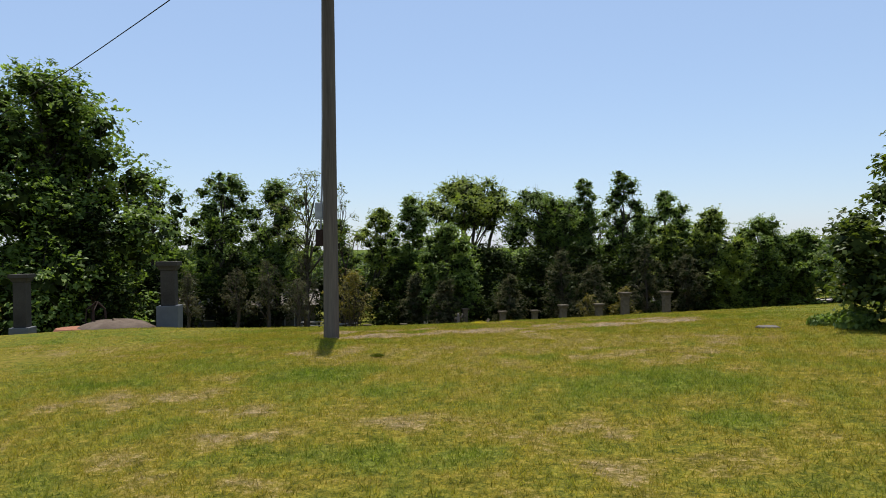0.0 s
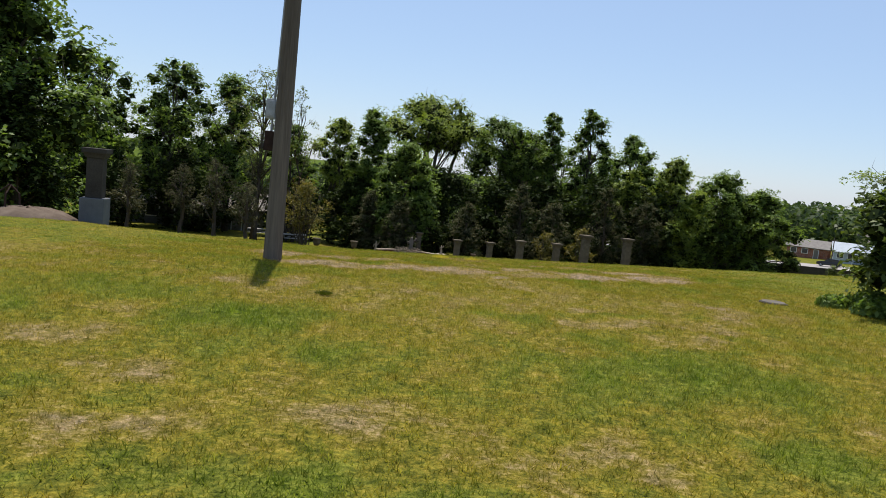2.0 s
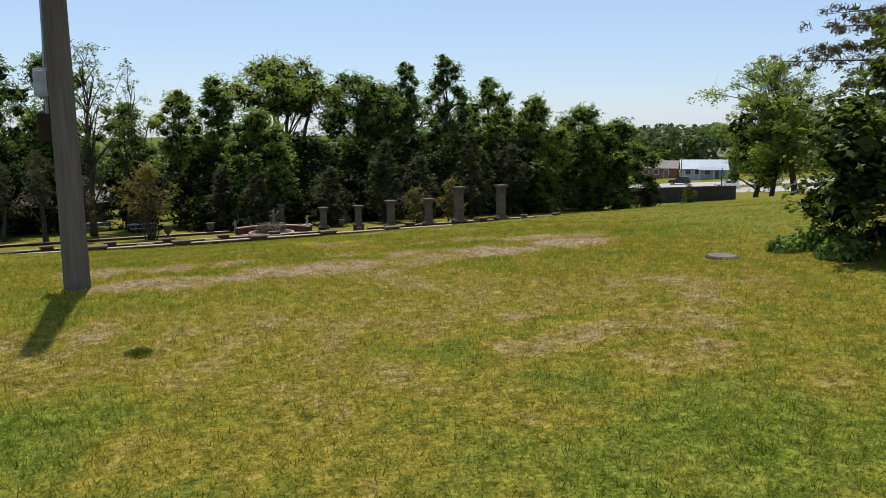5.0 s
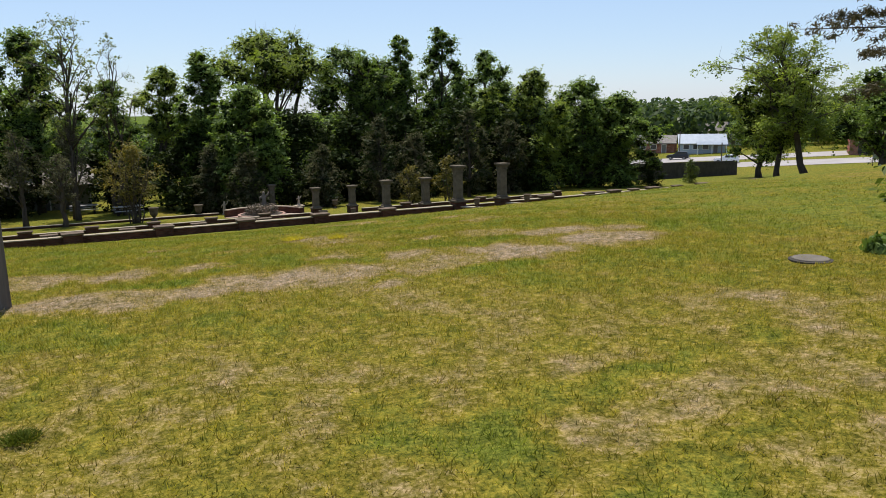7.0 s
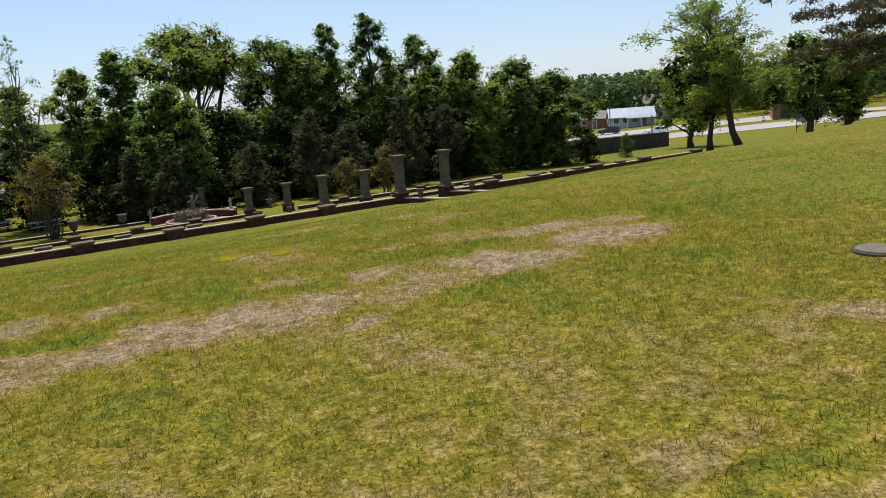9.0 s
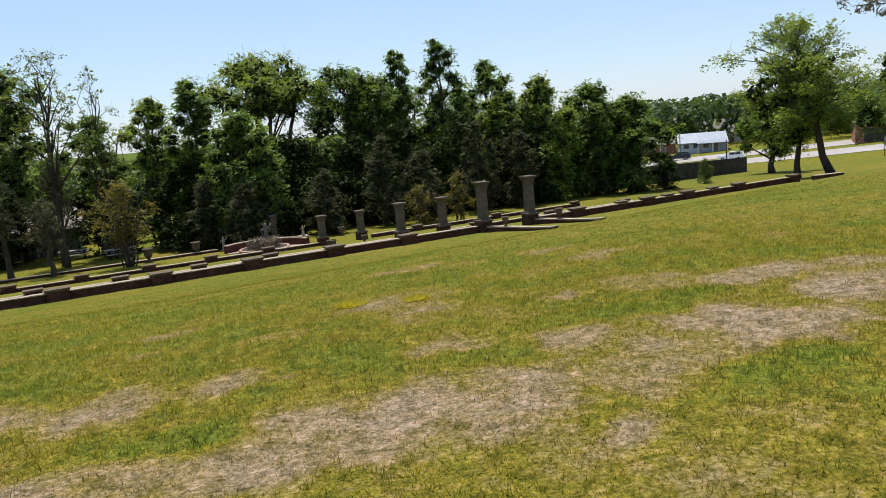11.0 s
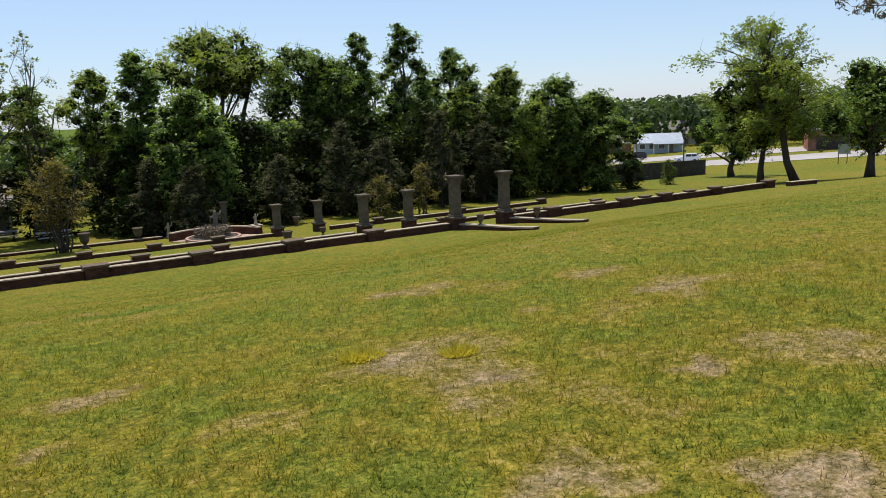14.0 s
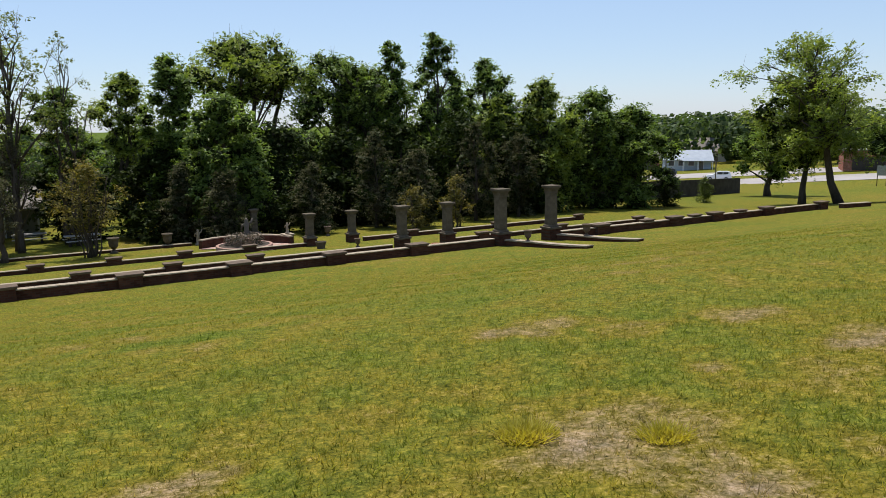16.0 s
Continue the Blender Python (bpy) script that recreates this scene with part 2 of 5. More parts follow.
def tube(bm, points, radii, steps=7):
    """A tapered limb along points."""
    points = [Vector(p) for p in points]
    rings = []
    side = Vector((1, 0.3, 0))
    for i, (p, r) in enumerate(zip(points, radii)):
        d = (points[min(i + 1, len(points) - 1)] - points[max(i - 1, 0)]).normalized()
        u = (side - d * side.dot(d)).normalized()
        w = d.cross(u)
        rings.append([bm.verts.new(p + (u * math.cos(2 * math.pi * k / steps) + w * math.sin(2 * math.pi * k / steps)) * r) for k in range(steps)])
    for p, q in zip(rings, rings[1:]):
        for k in range(steps):
            bm.faces.new((p[k], p[(k + 1) % steps], q[(k + 1) % steps], q[k]))
    bm.faces.new(rings[0][::-1])
    bm.faces.new(rings[-1])
    return bm


def from_arrays(name, verts, faces, material, smooth=False):
    me = bpy.data.meshes.new(name)
    me.vertices.add(len(verts))
    me.vertices.foreach_set("co", np.ascontiguousarray(verts, np.float32).ravel())
    k = faces.shape[1]
    me.loops.add(faces.size)
    me.loops.foreach_set("vertex_index", np.ascontiguousarray(faces, np.int32).ravel())
    me.polygons.add(len(faces))
    me.polygons.foreach_set("loop_start", np.arange(0, faces.size, k, dtype=np.int32))
    me.update(calc_edges=True)
    me.validate()
    me.materials.append(material)
    if smooth:
        me.shade_smooth()
    return me


def leaf_mesh(name, centres, outward, size, material, rng, slim=0.55, droop=0.0):
    """Many small bent leaves, each of two triangles' pairs, turned at random but mostly outward and up."""
    n = len(centres)
    nrm = outward + rng.normal(0, 0.42, (n, 3)) + np.array([0, 0, 0.2])
    nrm /= np.linalg.norm(nrm, axis=1, keepdims=True) + 1e-9
    t = rng.normal(0, 1, (n, 3)) + np.array([0, 0, -droop])
    t -= nrm * np.sum(t * nrm, axis=1, keepdims=True)
    t /= np.linalg.norm(t, axis=1, keepdims=True) + 1e-9
    s = np.cross(nrm, t)
    ln = (size * rng.uniform(0.6, 1.4, n))[:, None]
    v = np.stack([centres - t * ln * 0.5, centres + s * ln * slim * 0.5 + nrm * ln * 0.08, centres + t * ln * 0.5 - nrm * ln * 0.1, centres - s * ln * slim * 0.5 + nrm * ln * 0.08], axis=1).reshape(-1, 3)
    return from_arrays(name, v, np.arange(4 * n).reshape(n, 4), material)


# ---- the lie of the land ----
UX, UY, VX, VY, OX, OY = 0.932, 0.363, -0.363, 0.932, 9.43, 48.88  # the garden's axes and its corner


def garden(a, b):
    """World x, y of a place a metres along the garden's walls and b metres behind the first one."""
    return OX + a * UX + b * VX, OY + a * UY + b * VY


GARDEN_TURN = math.degrees(math.atan2(UY, UX))


def smooth_table(x, xs, ys):
    """Piecewise curve with softened corners."""
    x = np.asarray(x, float)
    return sum(np.interp(x + d, xs, ys) for d in (-2.4, -1.2, 0, 1.2, 2.4)) / 5


def ground_z(x, y):
    x, y = np.asarray(x, float), np.asarray(y, float)
    a = (x - OX) * UX + (y - OY) * UY
    b = (x - OX) * VX + (y - OY) * VY
    lean = np.interp(b, (-45, -22, -4), (0.022, 0.03, 0.053))
    z = -4.66 - lean * (np.clip(a, -60, 85) + 3) - 0.025 * np.clip(a - 24, 0, 70)
    z = z + np.interp(b, (-45, -22, -4), (0.0, 0.04, 0))
    z = z + smooth_table(b, (-150, -60, -43, -36, -28, -22, -17, -12, -6, 0, 8, 17, 25, 32, 100, 200, 300, 600),
                         (5.0, 4.2, 3.82, 3.78, 3.62, 3.15, 2.5, 1.5, 0.45, 0, -1.0, -1.8, -2.2, -2.4, -4.0, -4.6, -5.0, -6.0))
    z = z + TILT * np.clip(x - 9.25, -70, 100)
    z = z + 0.5 * np.exp(-(((x + 11) / 7) ** 2 + ((y - 23) / 5) ** 2))
    return z


def gz(x, y):
    return float(ground_z(x, y))


# ---- ground ----
# bare and straw-dry patches: centre and half sizes along and across the slope
STRAW_NEAR = [(-1.8, 8.5, 0.4, 0.6), (-0.8, 8.8, 0.55, 0.5), (0.1, 7.8, 0.45, 0.36), (0.8, 6.7, 0.4, 0.25), (1.6, 7.2, 0.3, 0.26), (1.9, 5.4, 0.25, 0.18), (1.1, 5.4, 0.2, 0.2),
              (2.1, 7.2, 0.3, 0.3), (4.5, 5.8, 0.45, 0.3), (3.8, 5.7, 0.3, 0.25), (3.7, 7.0, 0.3, 0.3), (-0.9, 10.1, 0.4, 0.4), (-0.7, 12.8, 0.35, 0.5), (0.1, 13.2, 0.3, 0.7),
              (4.8, 11.8, 0.75, 0.25), (4.2, 11.45, 0.45, 0.3), (5.4, 11.9, 0.5, 0.5), (6.0, 12.4, 0.5, 0.35), (4.9, 10.7, 0.45, 0.4), (5.4, 10.9, 0.4, 0.25), (5.6, 9.9, 0.35, 0.2), (4.1, 12.5, 0.2, 0.2), (6.2, 13.9, 0.3, 0.2)]
STRAW_BAND = [(-0.4, 16.1, 0.6, 0.35), (0.5, 15.9, 0.6, 0.5), (1.3, 16.1, 0.65, 0.5), (1.9, 16.3, 0.55, 0.55), (2.7, 16.45, 0.6, 0.65), (3.7, 16.6, 0.7, 0.55), (4.9, 16.9, 0.7, 0.4), (6.4, 17.7, 0.7, 0.6),
              (-1.3, 17.8, 0.6, 0.6), (-0.2, 17.8, 0.55, 0.5), (3.6, 17.5, 0.35, 0.3), (4.7, 17.5, 0.45, 0.3), (0.8, 18.0, 0.4, 0.3), (2.6, 18.0, 0.35, 0.2), (5.9, 18.8, 0.75, 0.35), (6.8, 18.7, 0.5, 0.35), (3.1, 15.6, 0.2, 0.15)]
STRAW_FAR = [(2.4, 20.6, 0.75, 0.6), (2.4, 21.2, 0.6, 0.5), (3.0, 24.3, 0.7, 0.35), (3.8, 23.6, 0.5, 0.3), (5.1, 23.8, 0.4, 0.45), (5.4, 22.2, 0.6, 0.35), (4.9, 19.3, 0.45, 0.45), (1.0, 19.6, 0.45, 0.22),
             (-0.2, 19.7, 0.2, 0.15), (-0.3, 20.9, 0.6, 0.22), (3.7, 22.0, 0.3, 0.25), (4.0, 19.3, 0.2, 0.15), (2.5, 19.9, 0.5, 0.4)]
LUSH = [(0.9, 6.0, 0.45, 0.27), (1.8, 6.0, 0.6, 0.35), (2.5, 5.9, 0.45, 0.28), (4.9, 7.2, 0.4, 0.4), (1.7, 8.75, 0.5, 0.45), (0.1, 10.2, 0.5, 0.5), (0.5, 10.3, 0.6, 0.6), (5.0, 9.3, 0.7, 0.9), (-2.4, 9.7, 0.5, 0.3),
        (4.1, 8.8, 0.7, 0.7), (2.3, 7.9, 0.3, 0.15), (4.3, 10.5, 0.45, 0.25), (3.4, 11.5, 0.6, 0.25), (4.5, 12.1, 0.5, 0.2), (4.7, 18.3, 0.8, 0.25), (3.9, 18.35, 0.6, 0.2), (0.6, 16.7, 0.4, 0.2), (4.5, 16.2, 0.5, 0.3), (-0.4, 26.9, 1.4, 0.5)]
YELLOW = [(3.0, 12.9, 2.6, 1.4), (5.8, 13.9, 1.5, 1.1), (3.5, 15.0, 0.9, 0.45), (0.9, 22.2, 1.9, 0.4), (1.0, 20.4, 1.1, 0.2)]


def waves(x, y, size, seed):
    """A cheap smooth random field of about unit height."""
    r = np.random.default_rng(seed)
    out = 0
    for _ in range(7):
        th, ph, k = r.uniform(0, 6.283), r.uniform(0, 6.283), r.uniform(0.6, 1.7) * 6.283 / size
        out = out + np.sin(k * (x * np.cos(th) + y * np.sin(th)) + ph)
    return out / 3.0


def dryness(x, y):
    """0 lush to 1 straw."""
    d = 0.42 + 0.04 * waves(x, y, 9.0, 1) + 0.055 * waves(x, y, 3.2, 2) + 0.06 * waves(x, y, 1.1, 3)
    d = d - 0.06 * np.clip((y - 15.5) / 4, 0, 1)
    u, v = x * 0.97 + y * 0.24, -x * 0.24 + y * 0.97
    d = d + 0.06 * waves(u * 0.16, v, 1.5, 14) * np.clip((y - 15) / 6, 0.25, 1)  # the mower's bands across the slope
    sx, sy = x + 0.12 * waves(x, y, 0.9, 6) + 0.05 * waves(x, y, 0.33, 8), y + 0.12 * waves(x, y, 0.8, 7) + 0.05 * waves(x, y, 0.3, 9)
    for rows, gain in ((STRAW_NEAR, 0.19), (STRAW_BAND, 0.38), (STRAW_FAR, 0.29), (LUSH, -0.19), (YELLOW, 0.09)):
        best = np.zeros_like(d)
        for px, py, rx, ry in rows:
            u, v = (sx - px) * 0.97 + (sy - py) * 0.24, -(sx - px) * 0.24 + (sy - py) * 0.97
            best = np.maximum(best, np.clip(1.55 - np.sqrt((u / rx) ** 2 + (v / ry) ** 2), 0, 1))
        d = d + gain * best * best * (3 - 2 * best)
    far = np.clip((np.hypot(x, y) - 230) / 60, 0, 1)
    return np.clip(d, 0.02, 1.0) * (1 - far)


def small_relief(x, y):
    near = np.clip(1 - np.hypot(x - 2, y - 16) / 60, 0, 1)
    return near * (0.018 * waves(x, y, 2.2, 11) + 0.010 * waves(x, y, 0.9, 12))


def far_rise(x, y):
    s = np.clip((np.hypot(x, y) - 500) / 1500, 0, 1)
    return 4 * s * s * (3 - 2 * s)


def axis(lo, a, b, hi, step):
    mid = np.arange(a, b + 1e-6, step)
    grow = step * 1.13 ** np.arange(1, 80)
    up, down = b + np.cumsum(grow), a - np.cumsum(grow)
    return np.concatenate([down[down > lo][::-1], mid, up[up < hi]])


def build_ground():
    xs, ys = axis(-2800, -9, 13, 2800, 0.16), axis(-2800, 2, 42, 2800, 0.16)
    X, Y = np.meshgrid(xs, ys)
    Z = ground_z(X, Y) + small_relief(X, Y) + far_rise(X, Y)
    nx, ny = len(xs), len(ys)
    idx = np.arange(nx * ny).reshape(ny, nx)
    faces = np.stack([idx[:-1, :-1], idx[:-1, 1:], idx[1:, 1:], idx[1:, :-1]], axis=-1).reshape(-1, 4)
    me = from_arrays("ground", np.stack([X, Y, Z], axis=-1).reshape(-1, 3), faces, M_LAWN, True)
    at = me.attributes.new("dry", "FLOAT", "POINT")
    at.data.foreach_set("value", dryness(X, Y).astype(np.float32).ravel())
    return tagged(new("ground", me), "sloping mown lawn with lush, yellow and straw-dry patches", "lawn", kind="structure")


build_ground()


def build_grass(name, count, x0, x1, y0, y1, tall, wide, seed):
    """Mown blades standing on the lawn."""
    r = np.random.default_rng(seed)
    x, y = r.uniform(x0, x1, count), r.uniform(y0, y1, count)
    edge = np.clip((y1 - y) / 7, 0, 1) * np.clip((x1 - x) / 2.5, 0, 1) * np.clip((x - x0) / 2.5, 0, 1)
    thin = r.uniform(0, 1, count) < (1.15 - dryness(x, y) * 0.95) * edge
    x, y = x[thin], y[thin]
    n = len(x)
    d = dryness(x, y)
    z = ground_z(x, y) + small_relief(x, y) - 0.004
    h = tall * r.uniform(0.5, 1.35, n) * (1.2 - 0.65 * d) * np.clip(1 + 0.45 * waves(x, y, 0.3, 31), 0.35, 2.0)
    th = r.uniform(0, 6.283, n)
    w = wide * r.uniform(0.6, 1.3, n) * 0.5
    lean, la = h * r.uniform(0.15, 1.2, n), r.uniform(0, 6.283, n)
    a = np.stack([x - np.cos(th) * w, y - np.sin(th) * w, z], 1)
    b = np.stack([x + np.cos(th) * w, y + np.sin(th) * w, z], 1)
    c = np.stack([x + np.cos(la) * lean, y + np.sin(la) * lean, z + h], 1)
    down = (np.cross(b - a, c - a)[:, 2] < 0)[:, None]
    a, b = np.where(down, b, a), np.where(down, a, b)
    me = from_arrays(name, np.stack([a, b, c], 1).reshape(-1, 3), np.arange(3 * n).reshape(n, 3), M_BLADE)
    at = me.attributes.new("dry", "FLOAT", "POINT")
    at.data.foreach_set("value", np.repeat(d, 3).astype(np.float32))
    return tagged(new("grass", me), "short mown grass blades on the lawn", "grass", kind="stuff")


build_grass("grass", 690000, -5.5, 10.0, 3.2, 26.0, 0.040, 0.0085, 21)
build_grass("grass", 230000, -11.0, 16.0, 14.0, 46.0, 0.03, 0.015, 22)


# ---- garden walls ----
def wall_run(ob, a0, a1, b, high, thick, name_body="wall_body", sink=0.3):
    """A straight low wall on falling ground, in the wall's own axes, with separate coping stones."""
    x0, y0 = garden(a0, b)
    ob_z = ob.location.z
    bm = bmesh.new()
    n = max(2, int((a1 - a0) / 2.5))
    cuts = np.linspace(a0, a1, n + 1)
    rows = []
    for a in cuts:
        z = gz(*garden(a, b)) - ob_z
        rows.append([bm.verts.new((a - a0, s * thick / 2, z + dz)) for s, dz in ((-1, -sink), (1, -sink), (1, high), (-1, high))])
    for p, q in zip(rows, rows[1:]):
        for i in range(4):
            bm.faces.new((p[i], p[(i + 1) % 4], q[(i + 1) % 4], q[i]))
    bm.faces.new(rows[0][::-1])
    bm.faces.new(rows[-1])
    bmesh.ops.recalc_face_normals(bm, faces=bm.faces)
    part(name_body, bm, M_BRICK, ob)
    length = 0.62
    count = int((a1 - a0) / length)
    for i in range(count):
        a = a0 + (i + 0.5) * (a1 - a0) / count
        z = gz(*garden(a, b)) - ob_z
        slope = (gz(*garden(a + 0.3, b)) - gz(*garden(a - 0.3, b))) / 0.6
        st = new("coping_stone", COPING[i % 3])
        st.parent = ob
        st.matrix_basis = pose(a - a0, random.uniform(-0.012, 0.012), z + high + 0.02, 0, -math.degrees(math.atan(slope)), random.uniform(-1.2, 1.2)) @ Matrix.Diagonal(((a1 - a0) / count / length * 0.985, (thick + 0.09) / 0.35, 1, 1))


COPING = []
for k in range(3):
    cbm = bmesh.new()
    box(cbm, 0, 0, 0, 0.62, 0.35, 0.036 + 0.005 * k, 0.006)
    COPING.append(mesh_of(cbm, "coping_stone", M_COPING))


def wall_thing(a0, a1, b, label):
    x0, y0 = garden(a0, b)
    return thing("garden_wall", (x0, y0, gz(x0, y0)), label, "garden wall", "terrace walls", GARDEN_TURN)


def wall_pier(ob, a0, a, high, long, deep, shift=0.0, cap=0.1, b=0.0):
    """A thicker brick pier in a wall with a broad stone cap."""
    z = gz(*garden(a, b)) - ob.location.z
    bm = bmesh.new()
    box(bm, a - a0, shift, z + (high - 0.3) / 2, long * 0.84, deep, high + 0.3, 0.01)
    pier = part("pier", bm, M_BRICK, ob)
    bm = bmesh.new()
    box(bm, a - a0, shift, z + high + cap * 0.25, long * 0.92, deep + 0.05, cap * 0.5, 0.01, 1.06)
    box(bm, a - a0, shift, z + high + cap * 0.75, long, deep + 0.12, cap * 0.5, 0.015)
    part("cap", bm, M_CAP, pier, "weathered stone cap")


SPACING = 3.75
w = wall_thing(-31, -0.45, 0, "low dark brick retaining wall with pale coping and capped piers")
wall_run(w, -31, -0.45, 0, 0.33, 0.22)
for i in range(7):
    wall_pier(w, -31, -4.45 - i * SPACING, 0.42, 0.9, 0.46, -0.12)
w = wall_thing(3.45, 25.3, 0, "low dark brick retaining wall running beside the lawn")
wall_run(w, 3.45, 25.3, 0, 0.34, 0.22)
for a in (6.0, 11.3, 14.6, 19.2, 24.7):
    wall_pier(w, 3.45, a, 0.44, 0.95, 0.46, -0.1)
for a in (9.4, 13.1, 17.0):
    wall_pier(w, 3.45, a, 0.42, 0.8, 0.34, 0.05, 0.08)
w = wall_thing(26.6, 29.8, -0.3, "short brick wall stub beside the leaning tree")
wall_run(w, 26.6, 29.8, -0.3, 0.26, 0.32)
w = wall_thing(-30, -1.6, 7.36, "low brick terrace wall with stone capped piers")
wall_run(w, -30, -1.6, 7.36, 0.2, 0.2)
for i in range(6):
    wall_pier(w, -30, -8.9 - i * SPACING, 0.34, 0.85, 0.36, 0, 0.1, 7.36)
w = wall_thing(2.2, 17.5, 7.36, "low brick terrace wall behind the gate columns")
wall_run(w, 2.2, 17.5, 7.36, 0.22, 0.2)
for a in (4.2, 10.0, 16.6):
    wall_pier(w, 2.2, a, 0.34, 0.85, 0.36, 0, 0.1, 7.36)
w = wall_thing(-30, -2.6, 16.6, "low brick terrace wall with stone capped piers")
wall_run(w, -30, -2.6, 16.6, 0.2, 0.2)
for i in range(6):
    wall_pier(w, -30, -6.2 - i * SPACING, 0.34, 0.88, 0.36, 0, 0.1, 16.6)
w = wall_thing(1.3, 20.4, 16.6, "low brick terrace wall at the woods' edge")
wall_run(w, 1.3, 20.4, 16.6, 0.24, 0.2)
for a in (5.0, 12.0, 19.9):
    wall_pier(w, 1.3, a, 0.36, 0.88, 0.36, 0, 0.1, 16.6)
w = wall_thing(-30, -7.5, 25.0, "low brick edging wall beneath the trees")
wall_run(w, -30, -7.5, 25.0, 0.16, 0.26)


def step_wall(a, b0, b1, label):
    """A low stone cheek wall that runs from the gate out onto the lawn."""
    x0, y0 = garden(a, b0)
    ob = thing("step_wall", (x0, y0, gz(x0, y0)), label, "low wall", "gate cheek walls", GARDEN_TURN)
    n = 8
    cuts = np.linspace(0, b1 - b0, n + 1)
    for nm, lo, hi, th, mt in (("wall_body", -0.3, 0.22, 0.30, M_BRICK), ("coping", 0.224, 0.29, 0.38, M_COPING)):
        bm = bmesh.new()
        rows = []
        for c in cuts:
            z = gz(*garden(a, b0 + c)) - ob.location.z
            k = 1 - 0.6 * (cuts[-1] - c) / cuts[-1]
            hh = (hi if nm == "coping" else hi) * k + (0.0)
            ll = lo if nm == "wall_body" else hh - 0.06
            rows.append([bm.verts.new((s * th / 2, c, z + dz)) for s, dz in ((-1, ll), (1, ll), (1, hh), (-1, hh))])
        for p, q in zip(rows, rows[1:]):
            for i in range(4):
                bm.faces.new((p[i], p[(i + 1) % 4], q[(i + 1) % 4], q[i]))
        bm.faces.new(rows[0][::-1])
        bm.faces.new(rows[-1])
        bmesh.ops.recalc_face_normals(bm, faces=bm.faces)
        part(nm, bm, mt, ob)


step_wall(0.0, -5.7, -0.5, "pale stone-topped cheek wall beside the garden steps")
step_wall(3.0, -5.5, -0.5, "pale stone-topped cheek wall on the gate's far side")


# ---- columns ----
def column(x, y, top, label, group="garden columns", ped=0.5):
    x = x + 0.12
    base = gz(x, y)
    h = top + TILT * (x - 9.25) - base
    ob = thing("column", (x, y, base), label, "column", group, GARDEN_TURN)
    bm = bmesh.new()
    box(bm, 0, 0, (ped - 0.25) / 2, 0.64, 0.64, ped + 0.25, 0.012)
    part("pedestal", bm, M_BRICK, ob, "dark brick pedestal")
    bm = bmesh.new()
    box(bm, 0, 0, ped + 0.045, 0.74, 0.74, 0.09, 0.015)
    box(bm, 0, 0, ped + 0.14, 0.56, 0.56, 0.1, 0.03, 0.9)
    part("base_moulding", bm, M_STONE, ob)
    bm = bmesh.new()
    box(bm, 0, 0, (ped + 0.19 + h - 0.36) / 2, 0.43, 0.43, h - 0.36 - ped - 0.19, 0.02, 0.94)
    part("shaft", bm, M_STONE, ob)
    bm = bmesh.new()
    box(bm, 0, 0, h - 0.335, 0.48, 0.48, 0.05, 0.012)
    box(bm, 0, 0, h - 0.235, 0.43, 0.43, 0.15, 0.01, 1.16)
    box(bm, 0, 0, h - 0.13, 0.56, 0.56, 0.06, 0.012)
    box(bm, 0, 0, h - 0.05, 0.67, 0.67, 0.1, 0.018)
    part("capital", bm, M_STONE, ob, "flared stone capital")


column(9.27, 48.82, -2.29, "tall weathered stone column on a brick pedestal at the gate", ped=0.55)
column(12.02, 49.95, -2.44, "tall weathered stone column on a brick pedestal at the gate", ped=0.55)
column(5.71, 55.27, -3.43, "weathered stone column on the second terrace wall")
column(8.37, 56.42, -3.58, "weathered stone column on the second terrace wall")
column(1.09, 63.48, -4.39, "weathered stone column on the third terrace wall")
column(3.77, 64.48, -4.53, "weathered stone column on the third terrace wall")
column(*garden(-3.3, 24.8), -4.6, "shaded stone column beneath the trees")
column(*garden(-5.85, 24.8), -4.8, "shaded stone column beneath the trees")


def block_pillar(x, y, top, label):
    base = gz(x, y)
    h = top + TILT * (x - 9.25) - base
    ob = thing("pillar", (x, y, base), label, "pillar", "lawn pillars", 12)
    bm = bmesh.new()
    box(bm, 0, 0, 0.3, 0.7, 0.7, 1.15, 0.02)
    part("plinth", bm, M_BLOCK, ob, "pale grey painted plinth")
    bm = bmesh.new()
    box(bm, 0, 0, (0.875 + h - 0.28) / 2, 0.46, 0.46, h - 0.28 - 0.875, 0.02)
    part("shaft", bm, M_DARKWALL, ob, "dark stained shaft")
    bm = bmesh.new()
    box(bm, 0, 0, h - 0.21, 0.52, 0.52, 0.14, 0.01, 1.2)
    box(bm, 0, 0, h - 0.07, 0.7, 0.7, 0.14, 0.015)
    part("cap", bm, M_DARKWALL, ob)


block_pillar(-8.8, 24.5, 1.28, "dark square pillar on a pale grey plinth in the lawn")
block_pillar(-15.4, 26.3, 1.15, "dark square pillar standing under the large tree")


